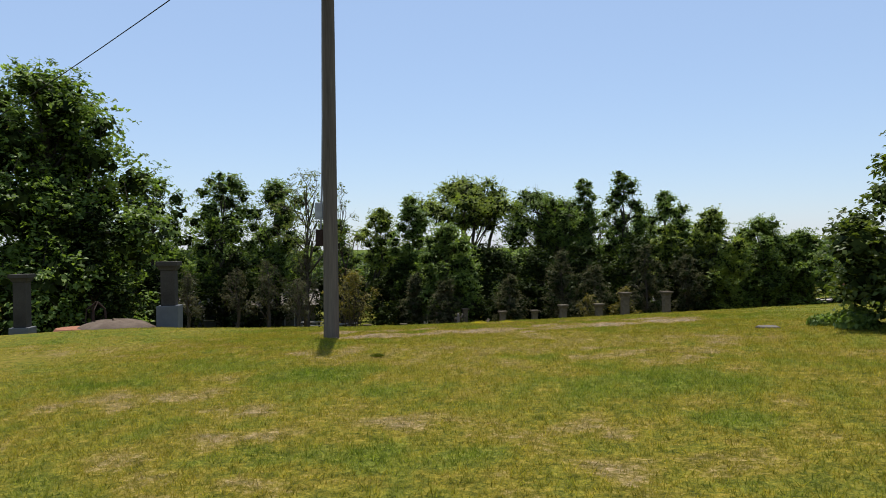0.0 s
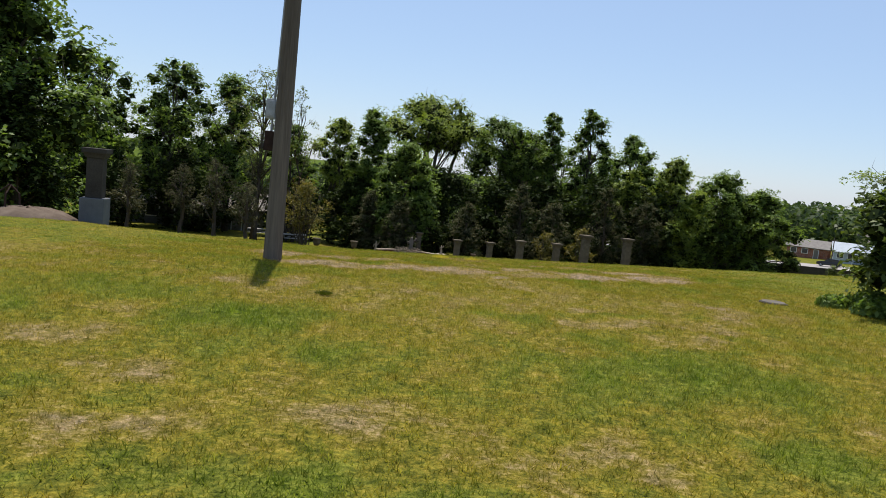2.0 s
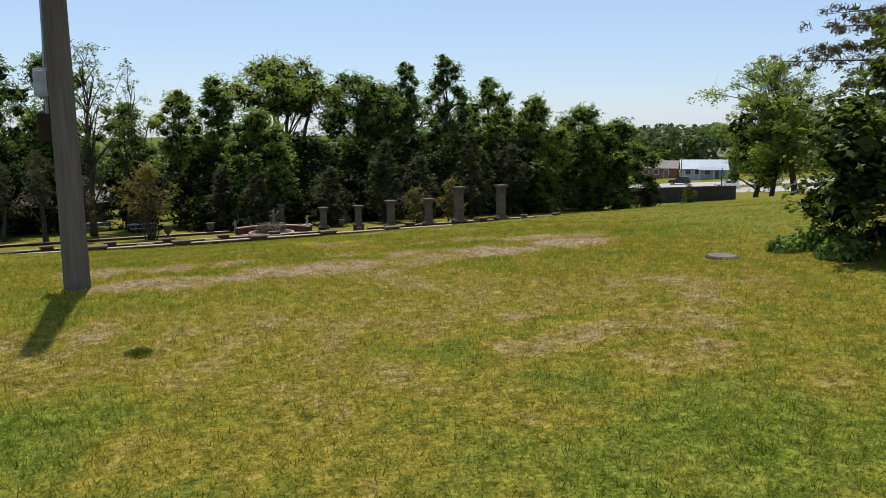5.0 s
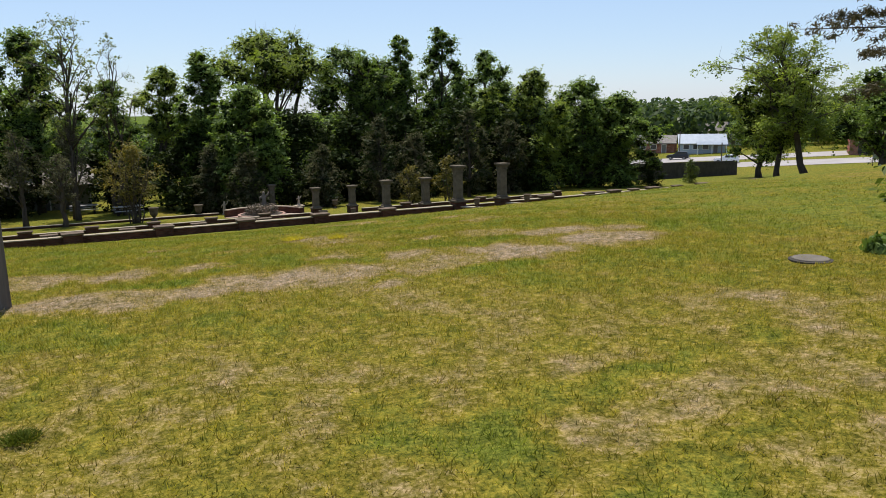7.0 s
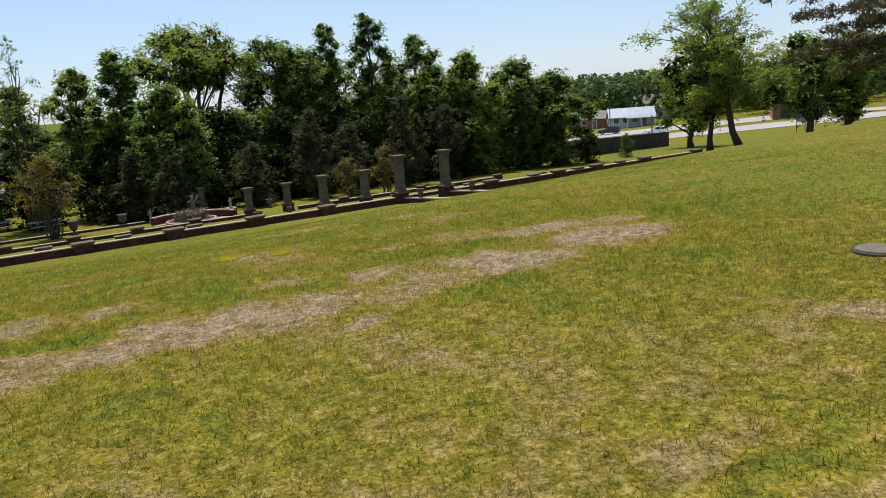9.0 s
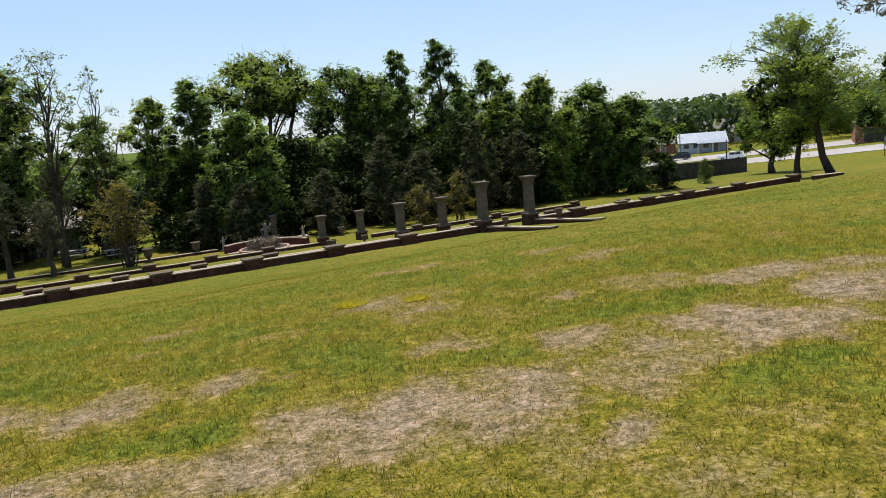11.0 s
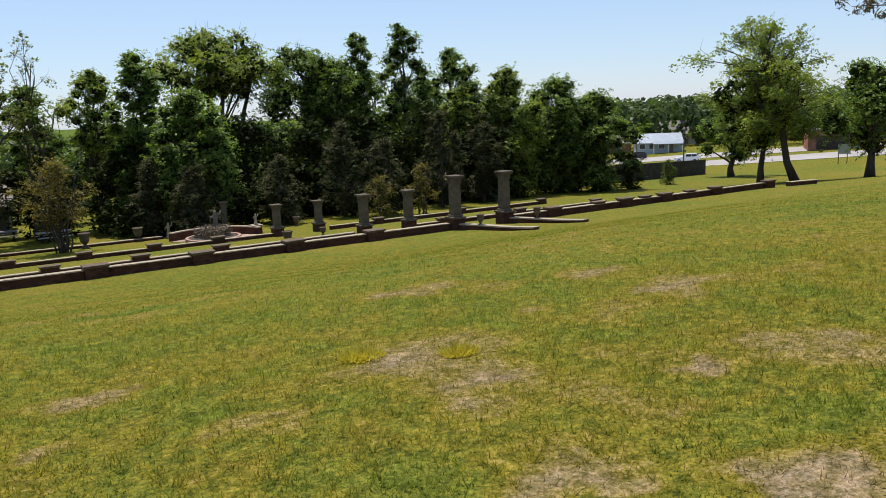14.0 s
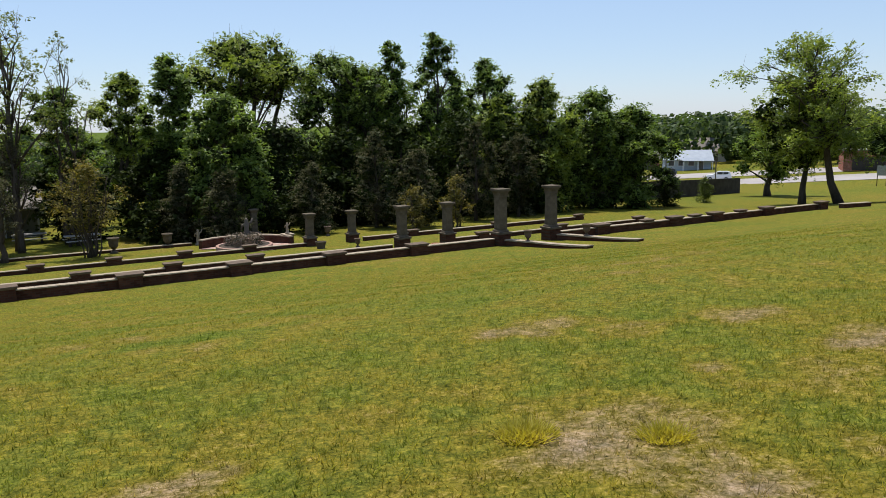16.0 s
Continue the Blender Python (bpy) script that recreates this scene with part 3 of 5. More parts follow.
# ---- utility pole and cable ----
def utility_pole(x, y):
    ob = thing("utility_pole", (x, y, gz(x, y)), "weathered wooden utility pole with two metal boxes", "pole")
    ob.matrix_world = pose(x, y, gz(x, y), 0, 0.3, 0)
    bm = bmesh.new()
    lathe(bm, [(0.172, -0.3), (0.168, 0.0), (0.162, 0.6), (0.152, 2.5), (0.138, 5.5), (0.122, 8.5), (0.112, 10.3)], 24)
    part("shaft", bm, M_POLE, ob, smooth=True)
    bm = bmesh.new()
    box(bm, -0.26, 0.12, 2.72, 0.2, 0.14, 0.36, 0.012)
    bx = part("meter_box", bm, M_METAL, ob, "grey metal meter box")
    bm = bmesh.new()
    box(bm, -0.26, 0.045, 2.72, 0.16, 0.02, 0.3, 0.006)
    part("box_lid", bm, M_METAL, bx)
    bm = bmesh.new()
    box(bm, -0.25, 0.12, 2.14, 0.19, 0.15, 0.36, 0.012)
    part("switch_box", bm, M_RUST, ob, "rusty switch box")
    bm = bmesh.new()
    tube(bm, [(-0.22, 0.1, 2.89), (-0.2, 0.1, 3.3), (-0.165, 0.06, 4.6), (-0.14, 0.05, 7.5), (-0.13, 0.04, 10.0)], [0.022] * 5, 8)
    tube(bm, [(-0.24, 0.12, 2.31), (-0.24, 0.12, 2.55)], [0.02, 0.02], 8)
    part("conduit", bm, M_METAL, ob)
    bm = bmesh.new()
    box(bm, 0, 0.02, 9.8, 0.1, 0.4, 0.1, 0.01)
    part("insulator_bracket", bm, M_RUST, ob)


utility_pole(-1.03, 16.1)
cbm = bmesh.new()
p0, p1 = Vector((-0.97, 16.15, gz(-1.1, 16.5) + 9.7)), Vector((-62, 66, 6.3))
tube(cbm, [p0.lerp(p1, i / 24) - Vector((0, 0, 4 * 1.0 * (i / 24) * (1 - i / 24))) for i in range(25)], [0.016] * 25, 6)
tagged(new("cable", mesh_of(cbm, "cable", M_TYRE, True)), "thin dark overhead cable from the pole", "cable")


# ---- trees ----
def lumpy(d, rng):
    out = np.zeros(len(d))
    for f in (2.0, 3.7, 6.5):
        k = rng.normal(0, f, 3)
        out += np.sin(d @ k + rng.uniform(0, 6.28)) / f * 1.4
    return out


def tree(x, y, top, spread, label, leaf=LEAF, leaves=9000, size=0.30, crown_from=0.25, trunk=0.28, lobes=16, seed=1, narrow=0.0, bark=M_BARK,
         lean=(0, 0), category="tree", name="tree", hollow=0.5, lobe=0.33, group="trees", stems=1, base_z=None, limb_from=0.12, squash=0.8, slim=0.55, bend=None, taper=0.82):
    """A tapered trunk with limbs to each lump of a ragged crown of many small leaves."""
    rng = np.random.default_rng(seed)
    base = gz(x, y) if base_z is None else base_z
    h = top + TILT * (x - 9.25) - base
    ob = thing(name, (x, y, base), label, category, group)
    lx, ly = lean
    bm = bmesh.new()
    wob = [(rng.normal(0, 0.012 * h), rng.normal(0, 0.012 * h)) for _ in range(7)]
    stems_axes = []
    for s in range(stems):
        off = (0.0, 0.0) if stems == 1 else (rng.normal(0, 0.16), rng.normal(0, 0.16))
        out = (0.0, 0.0) if stems == 1 else (rng.normal(0, spread * 0.35), rng.normal(0, spread * 0.35))
        pts, rad = [], []
        for i in range(7):
            f = i / 6
            pts.append((off[0] + (bend[i] if bend else lx * f) + out[0] * f + wob[i][0] * (i > 0), off[1] + (ly + out[1]) * f + wob[i][1] * (i > 0), -0.25 + f * h * 0.86))
            rad.append(trunk * (1.35 if i == 0 else 1.0) * (1 - taper * f))
        tube(bm, pts, rad, 9)
        stems_axes.append(pts)
    cs, rs = [], []
    for i in range(lobes):
        f = (i + 0.5) / lobes
        hf = crown_from + (1 - crown_from) * f ** 0.85
        prof = math.sin(math.pi * min(0.98, max(0.10, (hf - crown_from) / (1 - crown_from) * 0.86 + 0.10))) ** 0.7
        prof = prof * (1 - narrow * f)
        ang = i * 2.399 + rng.normal(0, 0.5)
        rad = spread * prof * rng.uniform(0.15, 0.9)
        r = spread * lobe * rng.uniform(0.6, 1.15) * (1 - 0.5 * f * (0.4 + narrow))
        zc = h * hf - r * 0.4 * f
        cs.append((rad * math.cos(ang) + lx * hf, rad * math.sin(ang) + ly * hf, zc))
        rs.append(r)
    for c, r in zip(cs, rs):
        ax = stems_axes[int(rng.integers(0, len(stems_axes)))]
        hz = max(limb_from * h, c[2] - rng.uniform(0.12, 0.3) * h)
        k = min(5, max(0, int((hz + 0.25) / (h * 0.86) * 6)))
        p = Vector(ax[k]).lerp(Vector(ax[k + 1]), 0.5)
        q = Vector(c)
        m = p.lerp(q, 0.5) + Vector((rng.normal(0, 0.05), rng.normal(0, 0.05), 0.04)) * h * 0.6
        r0 = trunk * 0.38 * (1 - 0.6 * hz / h)
        tube(bm, [p, m, q], [r0, r0 * 0.65, r0 * 0.2], 6)
        for _ in range(4):
            d = Vector(rng.normal(0, 1, 3)).normalized()
            tube(bm, [m.lerp(q, 0.55), q + d * r * 0.5, q + d * r * 0.95 + Vector((0, 0, 0.1 * r))], [r0 * 0.35, r0 * 0.2, r0 * 0.06], 3)
    part("trunk", bm, bark, ob, smooth=True)
    area = np.array(rs) ** 2
    each = 11  # leaves on a twig
    counts = np.maximum(4, (leaves / each * area / area.sum()).astype(int))
    centres, outs = [], []
    for c, r, n in zip(cs, rs, counts):
        d = rng.normal(0, 1, (n, 3))
        d /= np.linalg.norm(d, axis=1, keepdims=True)
        rr = r * (0.92 + 0.34 * lumpy(d, rng)) * (hollow + (1 - hollow) * rng.uniform(0, 1, n) ** 0.5) * np.where(rng.uniform(0, 1, n) < 0.1, 1.25, 1.0)
        tip = np.array(c) + d * rr[:, None] * np.array([1, 1, squash])
        way = d + rng.normal(0, 0.45, (n, 3)) + np.array([0, 0, 0.25])
        way /= np.linalg.norm(way, axis=1, keepdims=True)
        long = size * rng.uniform(1.2, 3.0, n)
        k = rng.uniform(-1, 1, (n, each, 1))
        sag = np.concatenate([np.zeros((n, each, 2)), -(k + 1) ** 2 * 0.16], axis=2)
        spots = tip[:, None] + (way[:, None] * k + sag) * long[:, None, None] + rng.normal(0, 0.42, (n, each, 3)) * np.array([1, 1, 0.55]) * size * (1.15 - 0.35 * k)
        face = 0.35 * d[:, None] + np.array([0, 0, 0.75]) + rng.normal(0, 0.28, (n, 1, 3)) + np.zeros((n, each, 3))
        centres.append(spots.reshape(-1, 3))
        outs.append(face.reshape(-1, 3))
    centres, outs = np.concatenate(centres), np.concatenate(outs)
    centres[:, 2] = np.maximum(centres[:, 2], 0.08)
    crown = new("crown", leaf_mesh("crown", centres, outs, size, leaf, rng, slim))
    crown.parent = ob
    # added near-black leaves: they block light and paint shade inside the crown
    if leaves > 8000 and hollow >= 0.5 and leaf != LEAF_SHADE:
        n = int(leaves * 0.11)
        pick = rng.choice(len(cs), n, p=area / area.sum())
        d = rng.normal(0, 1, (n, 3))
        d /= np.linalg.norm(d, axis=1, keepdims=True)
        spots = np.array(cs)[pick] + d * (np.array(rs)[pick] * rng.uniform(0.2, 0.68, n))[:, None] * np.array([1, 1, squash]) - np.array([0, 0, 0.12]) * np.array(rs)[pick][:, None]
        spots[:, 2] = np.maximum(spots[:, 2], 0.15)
        core = new("inner_shade_leaves", leaf_mesh("inner_shade_leaves", spots, d, size * 2.1, LEAF_SHADE, rng, 0.8))
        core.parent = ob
    return ob


G_WOODS = "trees of the wood"
BROAD = "leafy green broadleaf tree in the wood behind the garden"
# the tall row at the back of the garden
tree(-18.2, 72.0, 9.8, 4.8, "tall thin tree with sparse budding leaves and dark limbs", LEAF_SPARSE, 4200, 0.2, 0.4, 0.27, 26, 31, 0.15, M_BARK, lobe=0.3, hollow=0.2, group=G_WOODS)
tree(-14.8, 73.4, 8.4, 2.4, "slim half-bare tree with thin upright twigs", LEAF_SPARSE, 700, 0.18, 0.5, 0.15, 16, 32, 0.5, M_BARK, group=G_WOODS)
tree(-15.9, 75.0, 4.9, 3.2, "slender dark-trunked tree with layered leaves", LEAF, 9000, 0.22, 0.45, 0.2, 20, 30, 0.1, stems=2, lobe=0.3, squash=0.5, group=G_WOODS)
tree(-23.5, 79.3, 9.8, 5.3, BROAD, LEAF, 19000, 0.235, 0.2, 0.3, 36, 33, 0.2, group=G_WOODS)
tree(-29.0, 77.5, 10.8, 5.5, BROAD, LEAF, 12500, 0.28, 0.2, 0.3, 36, 34, 0.2, group=G_WOODS)
tree(-35.0, 74.5, 10.6, 6.1, BROAD, LEAF, 12500, 0.28, 0.2, 0.3, 36, 35, 0.2, group=G_WOODS)
tree(-42.0, 70.0, 11.0, 6.6, BROAD, LEAF, 12500, 0.28, 0.2, 0.3, 36, 36, 0.2, group=G_WOODS)
tree(-12.6, 82.0, 6.1, 3.4, "pale green tree with arching limbs in the wood", LEAF_FRESH, 12000, 0.22, 0.45, 0.22, 24, 37, 0.1, stems=2, squash=0.6, group=G_WOODS)
tree(-8.6, 78.0, 6.9, 3.6, BROAD, LEAF, 20000, 0.235, 0.12, 0.25, 36, 38, 0.35, group=G_WOODS)
tree(-4.6, 74.5, 3.6, 4.6, "full fresh green broadleaf tree in front of the wood", LEAF, 28000, 0.235, 0.08, 0.3, 46, 39, 0.2, group=G_WOODS)
tree(-3.3, 92.0, 9.7, 7.2, "broad rounded tree with dark forked trunks rising over the wood", LEAF_FRESH, 23000, 0.235, 0.66, 0.42, 36, 40, 0.0, stems=3, lobe=0.33, squash=0.62, limb_from=0.4, group=G_WOODS)
tree(4.8, 92.0, 7.7, 6.4, "broad dark green tree with open forked limbs", LEAF, 21000, 0.235, 0.58, 0.36, 34, 41, 0.0, stems=2, lobe=0.34, squash=0.62, limb_from=0.4, group=G_WOODS)
tree(7.8, 91.0, 6.2, 4.6, BROAD, LEAF, 19000, 0.235, 0.25, 0.3, 36, 42, 0.2, group=G_WOODS)
tree(10.4, 92.5, 8.6, 3.2, "tall narrow tree with a ragged top in the wood", LEAF, 14500, 0.235, 0.2, 0.28, 36, 43, 0.45, group=G_WOODS)
tree(14.9, 92.5, 9.2, 4.6, "tall ragged tree standing over the wood", LEAF, 20000, 0.235, 0.2, 0.3, 42, 44, 0.5, group=G_WOODS)
tree(19.8, 92.0, 6.4, 4.6, BROAD, LEAF, 20000, 0.235, 0.2, 0.3, 36, 45, 0.3, group=G_WOODS)
tree(18.6, 84.5, 2.4, 3.2, "bushy fresh green tree at the wood's edge", LEAF_FRESH, 14000, 0.235, 0.06, 0.2, 32, 49, 0.25, group=G_WOODS)
tree(23.4, 84.5, 3.9, 4.6, "bushy fresh green tree at the wood's edge", LEAF_FRESH, 26000, 0.235, 0.04, 0.25, 46, 46, 0.3, group=G_WOODS)
tree(29.3, 86.5, 2.6, 5.2, "bushy broad tree with leaves down to the ground", LEAF, 29000, 0.235, 0.02, 0.25, 50, 47, 0.2, group=G_WOODS)
tree(33.4, 87.0, 0.9, 5.0, "bushy broad tree with leaves down to the ground", LEAF, 29000, 0.235, 0.02, 0.25, 50, 48, 0.15, group=G_WOODS)
for i, (x, top) in enumerate([(-21, 0.0), (-15, 1.4), (-10, 2.4), (-4.5, 0.6), (1, 0.8), (7, 2.0), (13, 5.0), (19, 4.6), (25, 3.0), (31, 0.6)]):
    tree(x, 101 + (i % 3) * 2.5, top, 5.2, "leafy green tree at the back of the wood", LEAF, 4200, 0.4, 0.1, 0.3, 24, 180 + i, 0.15, group=G_WOODS)
for i, (x, y, top) in enumerate([(-27.5, 87, 6.0), (-33, 84, 7.0), (-39, 79, 7.6)]):
    tree(x, y, top, 4.8, "leafy green tree at the back of the wood", LEAF, 4200, 0.4, 0.1, 0.3, 24, 220 + i, 0.15, group=G_WOODS)
# the lower storey, its leaves painted as dark as the shade there
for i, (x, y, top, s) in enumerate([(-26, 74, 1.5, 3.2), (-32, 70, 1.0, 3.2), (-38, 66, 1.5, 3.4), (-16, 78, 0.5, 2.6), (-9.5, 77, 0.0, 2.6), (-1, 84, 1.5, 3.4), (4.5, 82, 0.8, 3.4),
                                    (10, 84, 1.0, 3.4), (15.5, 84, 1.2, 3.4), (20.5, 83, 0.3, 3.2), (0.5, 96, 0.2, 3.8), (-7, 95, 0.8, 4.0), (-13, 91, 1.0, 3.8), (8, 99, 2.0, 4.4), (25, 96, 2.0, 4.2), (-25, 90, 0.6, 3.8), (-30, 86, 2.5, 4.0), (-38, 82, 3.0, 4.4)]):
    tree(x, y, top, s * 1.45, "understorey tree in the wood with shade painted into its leaves", LEAF_SHADE, 5000, 0.4, 0.03, 0.16, 15, 60 + i, 0.1, name="understorey_tree", group="understorey of the wood")
# added row of shrubs whose dark leaves stand in for shade
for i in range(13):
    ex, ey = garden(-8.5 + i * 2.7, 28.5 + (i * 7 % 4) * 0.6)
    tree(ex, ey, gz(ex, ey) - TILT * (ex - 9.25) + 3.0 + (i * 5 % 3) * 0.6, 2.1, "shrub added at the wood's edge, its dark leaves standing in for shade", LEAF_SHADE, 2000, 0.3, 0.0, 0.08, 14, 200 + i, 0.1, category="shrub", name="edge_shrub", group="shrubs at the wood's edge")
# cedars before the wood
for i, (x, y, top, s) in enumerate([(6.7, 76.0, 0.3, 2.3), (9.8, 74.4, -1.2, 1.9), (-4.4, 70.5, -1.8, 1.7), (-7.4, 72.0, -1.0, 1.6), (15.2, 77.4, 0.5, 1.9), (1.6, 73.5, -1.8, 1.8), (19.5, 79.5, -0.8, 2.0)]):
    tree(x, y, top, s * 1.3, "dark grey-brown cedar with drooping needles", LEAF_CEDAR, 11000, 0.17, 0.06, 0.16, 30, 90 + i, 0.5, category="conifer", name="cedar_tree", group="cedars", slim=0.3, lobe=0.36)
for i, (x, y, top) in enumerate([(12.4, 72.5, -3.4), (9.0, 71.4, -3.9)]):
    tree(x, y, top, 1.5, "half-dry bush with bronze and yellow leaves", LEAF_MYRTLE, 2600, 0.14, 0.1, 0.07, 14, 100 + i, 0.2, category="bush", name="bush", stems=4)
# left of the garden
tree(-12.0, 65.4, -0.2, 2.5, "many-stemmed shrub with thin bronze-green leaves", LEAF_MYRTLE, 6500, 0.13, 0.3, 0.05, 40, 105, 0.0, category="shrub", name="shrub", stems=15, bark=M_BARK)
for i, (x, y, top, s) in enumerate([(-16.8, 65.0, -0.6, 1.8), (-17.6, 70.5, 1.6, 2.2), (-20.0, 66.5, 1.2, 2.2), (-24.0, 69.0, 0.6, 2.2), (-27.5, 66.0, 0.6, 2.2)]):
    tree(x, y, top, s, "small dark-trunked cedar with thin grey-brown foliage", LEAF_CEDAR, 2300, 0.18, 0.38, 0.2, 16, 110 + i, 0.4, category="conifer", name="cedar_tree", group="cedars", slim=0.3)
tree(-24.8, 42.0, 13.1, 8.6, "very large broadleaf tree with dense green foliage at the lawn's edge", LEAF, 46000, 0.29, 0.06, 0.5, 60, 120, 0.15, lobe=0.34)
tree(-36.0, 38.0, 17.5, 8.0, "very large broadleaf tree with dense green foliage at the lawn's edge", LEAF, 18000, 0.32, 0.08, 0.5, 30, 121, 0.1, lobe=0.34)
# the shade under the large trees is put into these leaves
tree(-21.0, 40.0, 4.5, 3.6, "dense tree under the large one, shade put into its leaf colour", LEAF_SHADE, 9000, 0.26, 0.04, 0.2, 18, 122, 0.1)
tree(-28.0, 36.5, 4.0, 3.8, "dense tree under the large one, shade put into its leaf colour", LEAF_SHADE, 9000, 0.26, 0.04, 0.2, 18, 123, 0.1)
# right of the garden
tree(51.35, 79.4, 6.2, 8.4, "large open tree with a leaning dark trunk beside the wall", LEAF_FRESH, 19000, 0.25, 0.3, 0.37, 64, 130, 0.0, lean=(-4.4, 0.6), lobe=0.22, hollow=0.3, limb_from=0.3, squash=0.55, bend=(0, -0.9, -1.3, -1.9, -2.5, -3.0, -3.5), taper=0.62)
tree(49.8, 82.8, 3.0, 6.2, "leafy tree standing behind the leaning one", LEAF_FRESH, 14000, 0.25, 0.34, 0.33, 30, 131, 0.0, limb_from=0.32)
tree(60.5, 104.0, -2.5, 5.4, "rounded shade tree on the grass near the road", LEAF, 13000, 0.27, 0.32, 0.42, 16, 132, limb_from=0.26)
tree(57.3, 76.6, 1.6, 5.6, "rounded dark green shade tree on the grass", LEAF, 13000, 0.27, 0.28, 0.42, 18, 133, limb_from=0.26)
tree(63.0, 78.0, 1.5, 5.2, "rounded dark green shade tree on the grass", LEAF, 13000, 0.27, 0.2, 0.42, 18, 134, limb_from=0.26)
tree(115.0, 159.0, 1.0, 8.0, "leafy shade tree beyond the road", LEAF_FRESH, 8000, 0.4, 0.25, 0.42, 18, 135, limb_from=0.26)
tree(10.5, 14.3, 2.8, 2.05, "large leafy bush with pale green leaves on the lawn", LEAF_BUSH, 26000, 0.12, 0.0, 0.05, 46, 140, 0.15, category="bush", name="bush", stems=8, hollow=0.5)
tree(36.0, 8.0, 6.0, 4.0, "leafy tree beyond the bush", LEAF, 6000, 0.3, 0.1, 0.3, 16, 141)


def pine(x, y, top, reach, seed, label):
    """A pine with long level limbs and tufts of needles."""
    rng = np.random.default_rng(seed)
    base = gz(x, y)
    h = top + TILT * (x - 9.25) - base
    ob = thing("pine_tree", (x, y, base), label, "pine")
    bm = bmesh.new()
    tube(bm, [(0, 0, -0.3), (0.1, 0, h * 0.3), (-0.1, 0.1, h * 0.65), (0, 0, h)], [0.4, 0.33, 0.22, 0.05], 10)
    cen, out = [], []
    for i in range(66):
        f = 0.13 + 0.85 * i / 66
        ang = i * 2.4 + rng.normal(0, 0.3)
        ln = reach * max(0.22, 1 - abs(f - 0.38) * 1.6) * rng.uniform(0.75, 1.1)
        d = Vector((math.cos(ang), math.sin(ang), 0))
        p = Vector((0, 0, h * f))
        m, q = p + d * ln * 0.55 + Vector((0, 0, 0.25)), p + d * ln + Vector((0, 0, rng.uniform(-0.2, 0.7)))
        tube(bm, [p, m, q], [0.09, 0.06, 0.015], 6)
        for _ in range(44):
            k = rng.uniform(0.2, 1.0)
            c = (p.lerp(m, k * 2) if k < 0.5 else m.lerp(q, k * 2 - 1)) + Vector(rng.normal(0, 1, 3) * np.array((1, 1, 0.4))) * 0.05 * ln
            n = 34
            dd = rng.normal(0, 1, (n, 3))
            dd /= np.linalg.norm(dd, axis=1, keepdims=True)
            cen.append(np.array(c) + dd * rng.uniform(0.05, 0.5, (n, 1)) * np.array([1, 1, 0.6]))
            out.append(dd)
    part("trunk", bm, M_BARK, ob, smooth=True)
    crown = new("needles", leaf_mesh("needles", np.concatenate(cen), np.concatenate(out), 0.34, LEAF_PINE, rng, 0.17))
    crown.parent = ob


pine(38.0, 41.5, 14.0, 12.0, 150, "tall pine with long drooping limbs and brownish needles")


def far_woods(name, seed, count, r0, r1, a0, a1, tall, size, label):
    """Distant woods: crowns of many leaf clumps."""
    rng = np.random.default_rng(seed)
    ang, rad = np.radians(rng.uniform(a0, a1, count)), rng.uniform(r0, r1, count)
    x, y = rad * np.sin(ang), rad * np.cos(ang)
    z = ground_z(x, y) + far_rise(x, y)
    cen, out = [], []
    for cx, cy, cz in zip(x, y, z):
        n = 130
        d = rng.normal(0, 1, (n, 3))
        d /= np.linalg.norm(d, axis=1, keepdims=True)
        s = tall * rng.uniform(0.7, 1.2)
        cen.append(np.array([cx, cy, cz + s * 0.52]) + d * np.array([0.42, 0.42, 0.5]) * s * (0.8 + 0.14 * lumpy(d, rng))[:, None])
        out.append(d)
    me = leaf_mesh(name, np.concatenate(cen), np.concatenate(out), size, LEAF_FAR, rng, 0.8)
    return tagged(new(name, me), label, "woods", kind="stuff")


far_woods("far_woods", 160, 420, 212, 320, 18, 50, 11.5, 1.5, "distant green woods beyond the houses")
far_woods("far_woods", 161, 300, 330, 900, -50, 60, 12, 2.8, "distant wooded hills on the horizon")
far_woods("far_woods", 162, 130, 120, 200, -50, 6, 8.0, 1.2, "green woods behind the garden trees")


# ---- small garden things ----
def urn(x, y, z, size, label, material=M_PALE, group="garden urns"):
    ob = thing("urn", (x, y, z), label, "urn", group)
    s = size
    bm = bmesh.new()
    box(bm, 0, 0, 0.05 * s, 0.42 * s, 0.42 * s, 0.1 * s, 0.01 * s)
    lathe(bm, [(0.17 * s, 0.1 * s), (0.1 * s, 0.18 * s), (0.1 * s, 0.26 * s), (0.17 * s, 0.32 * s)], 16)
    part("foot", bm, material, ob, smooth=False)
    bm = bmesh.new()
    lathe(bm, [(0.15 * s, 0.32 * s), (0.27 * s, 0.46 * s), (0.31 * s, 0.7 * s), (0.3 * s, 0.86 * s), (0.38 * s, 0.93 * s), (0.38 * s, 1.0 * s), (0.31 * s, 1.0 * s), (0.27 * s, 0.84 * s)], 18)
    part("bowl", bm, material, ob, smooth=True)


gx, gy = garden(0, -1.9)
urn(gx, gy, gz(gx, gy) + 0.2, 0.5, "pale stone urn on the gate's cheek wall", M_CAP)
gx, gy = garden(3.0, -2.3)
urn(gx, gy, gz(gx, gy) + 0.2, 0.54, "pale stone urn on the gate's cheek wall", M_CAP)
urn(3.83, 59.5, gz(3.83, 59.5), 0.5, "weathered stone urn on the terrace grass", M_CAP)
urn(-8.1, 69.0, gz(-8.1, 69.0), 0.95, "grey stone urn in the shade of the trees", M_STONE)
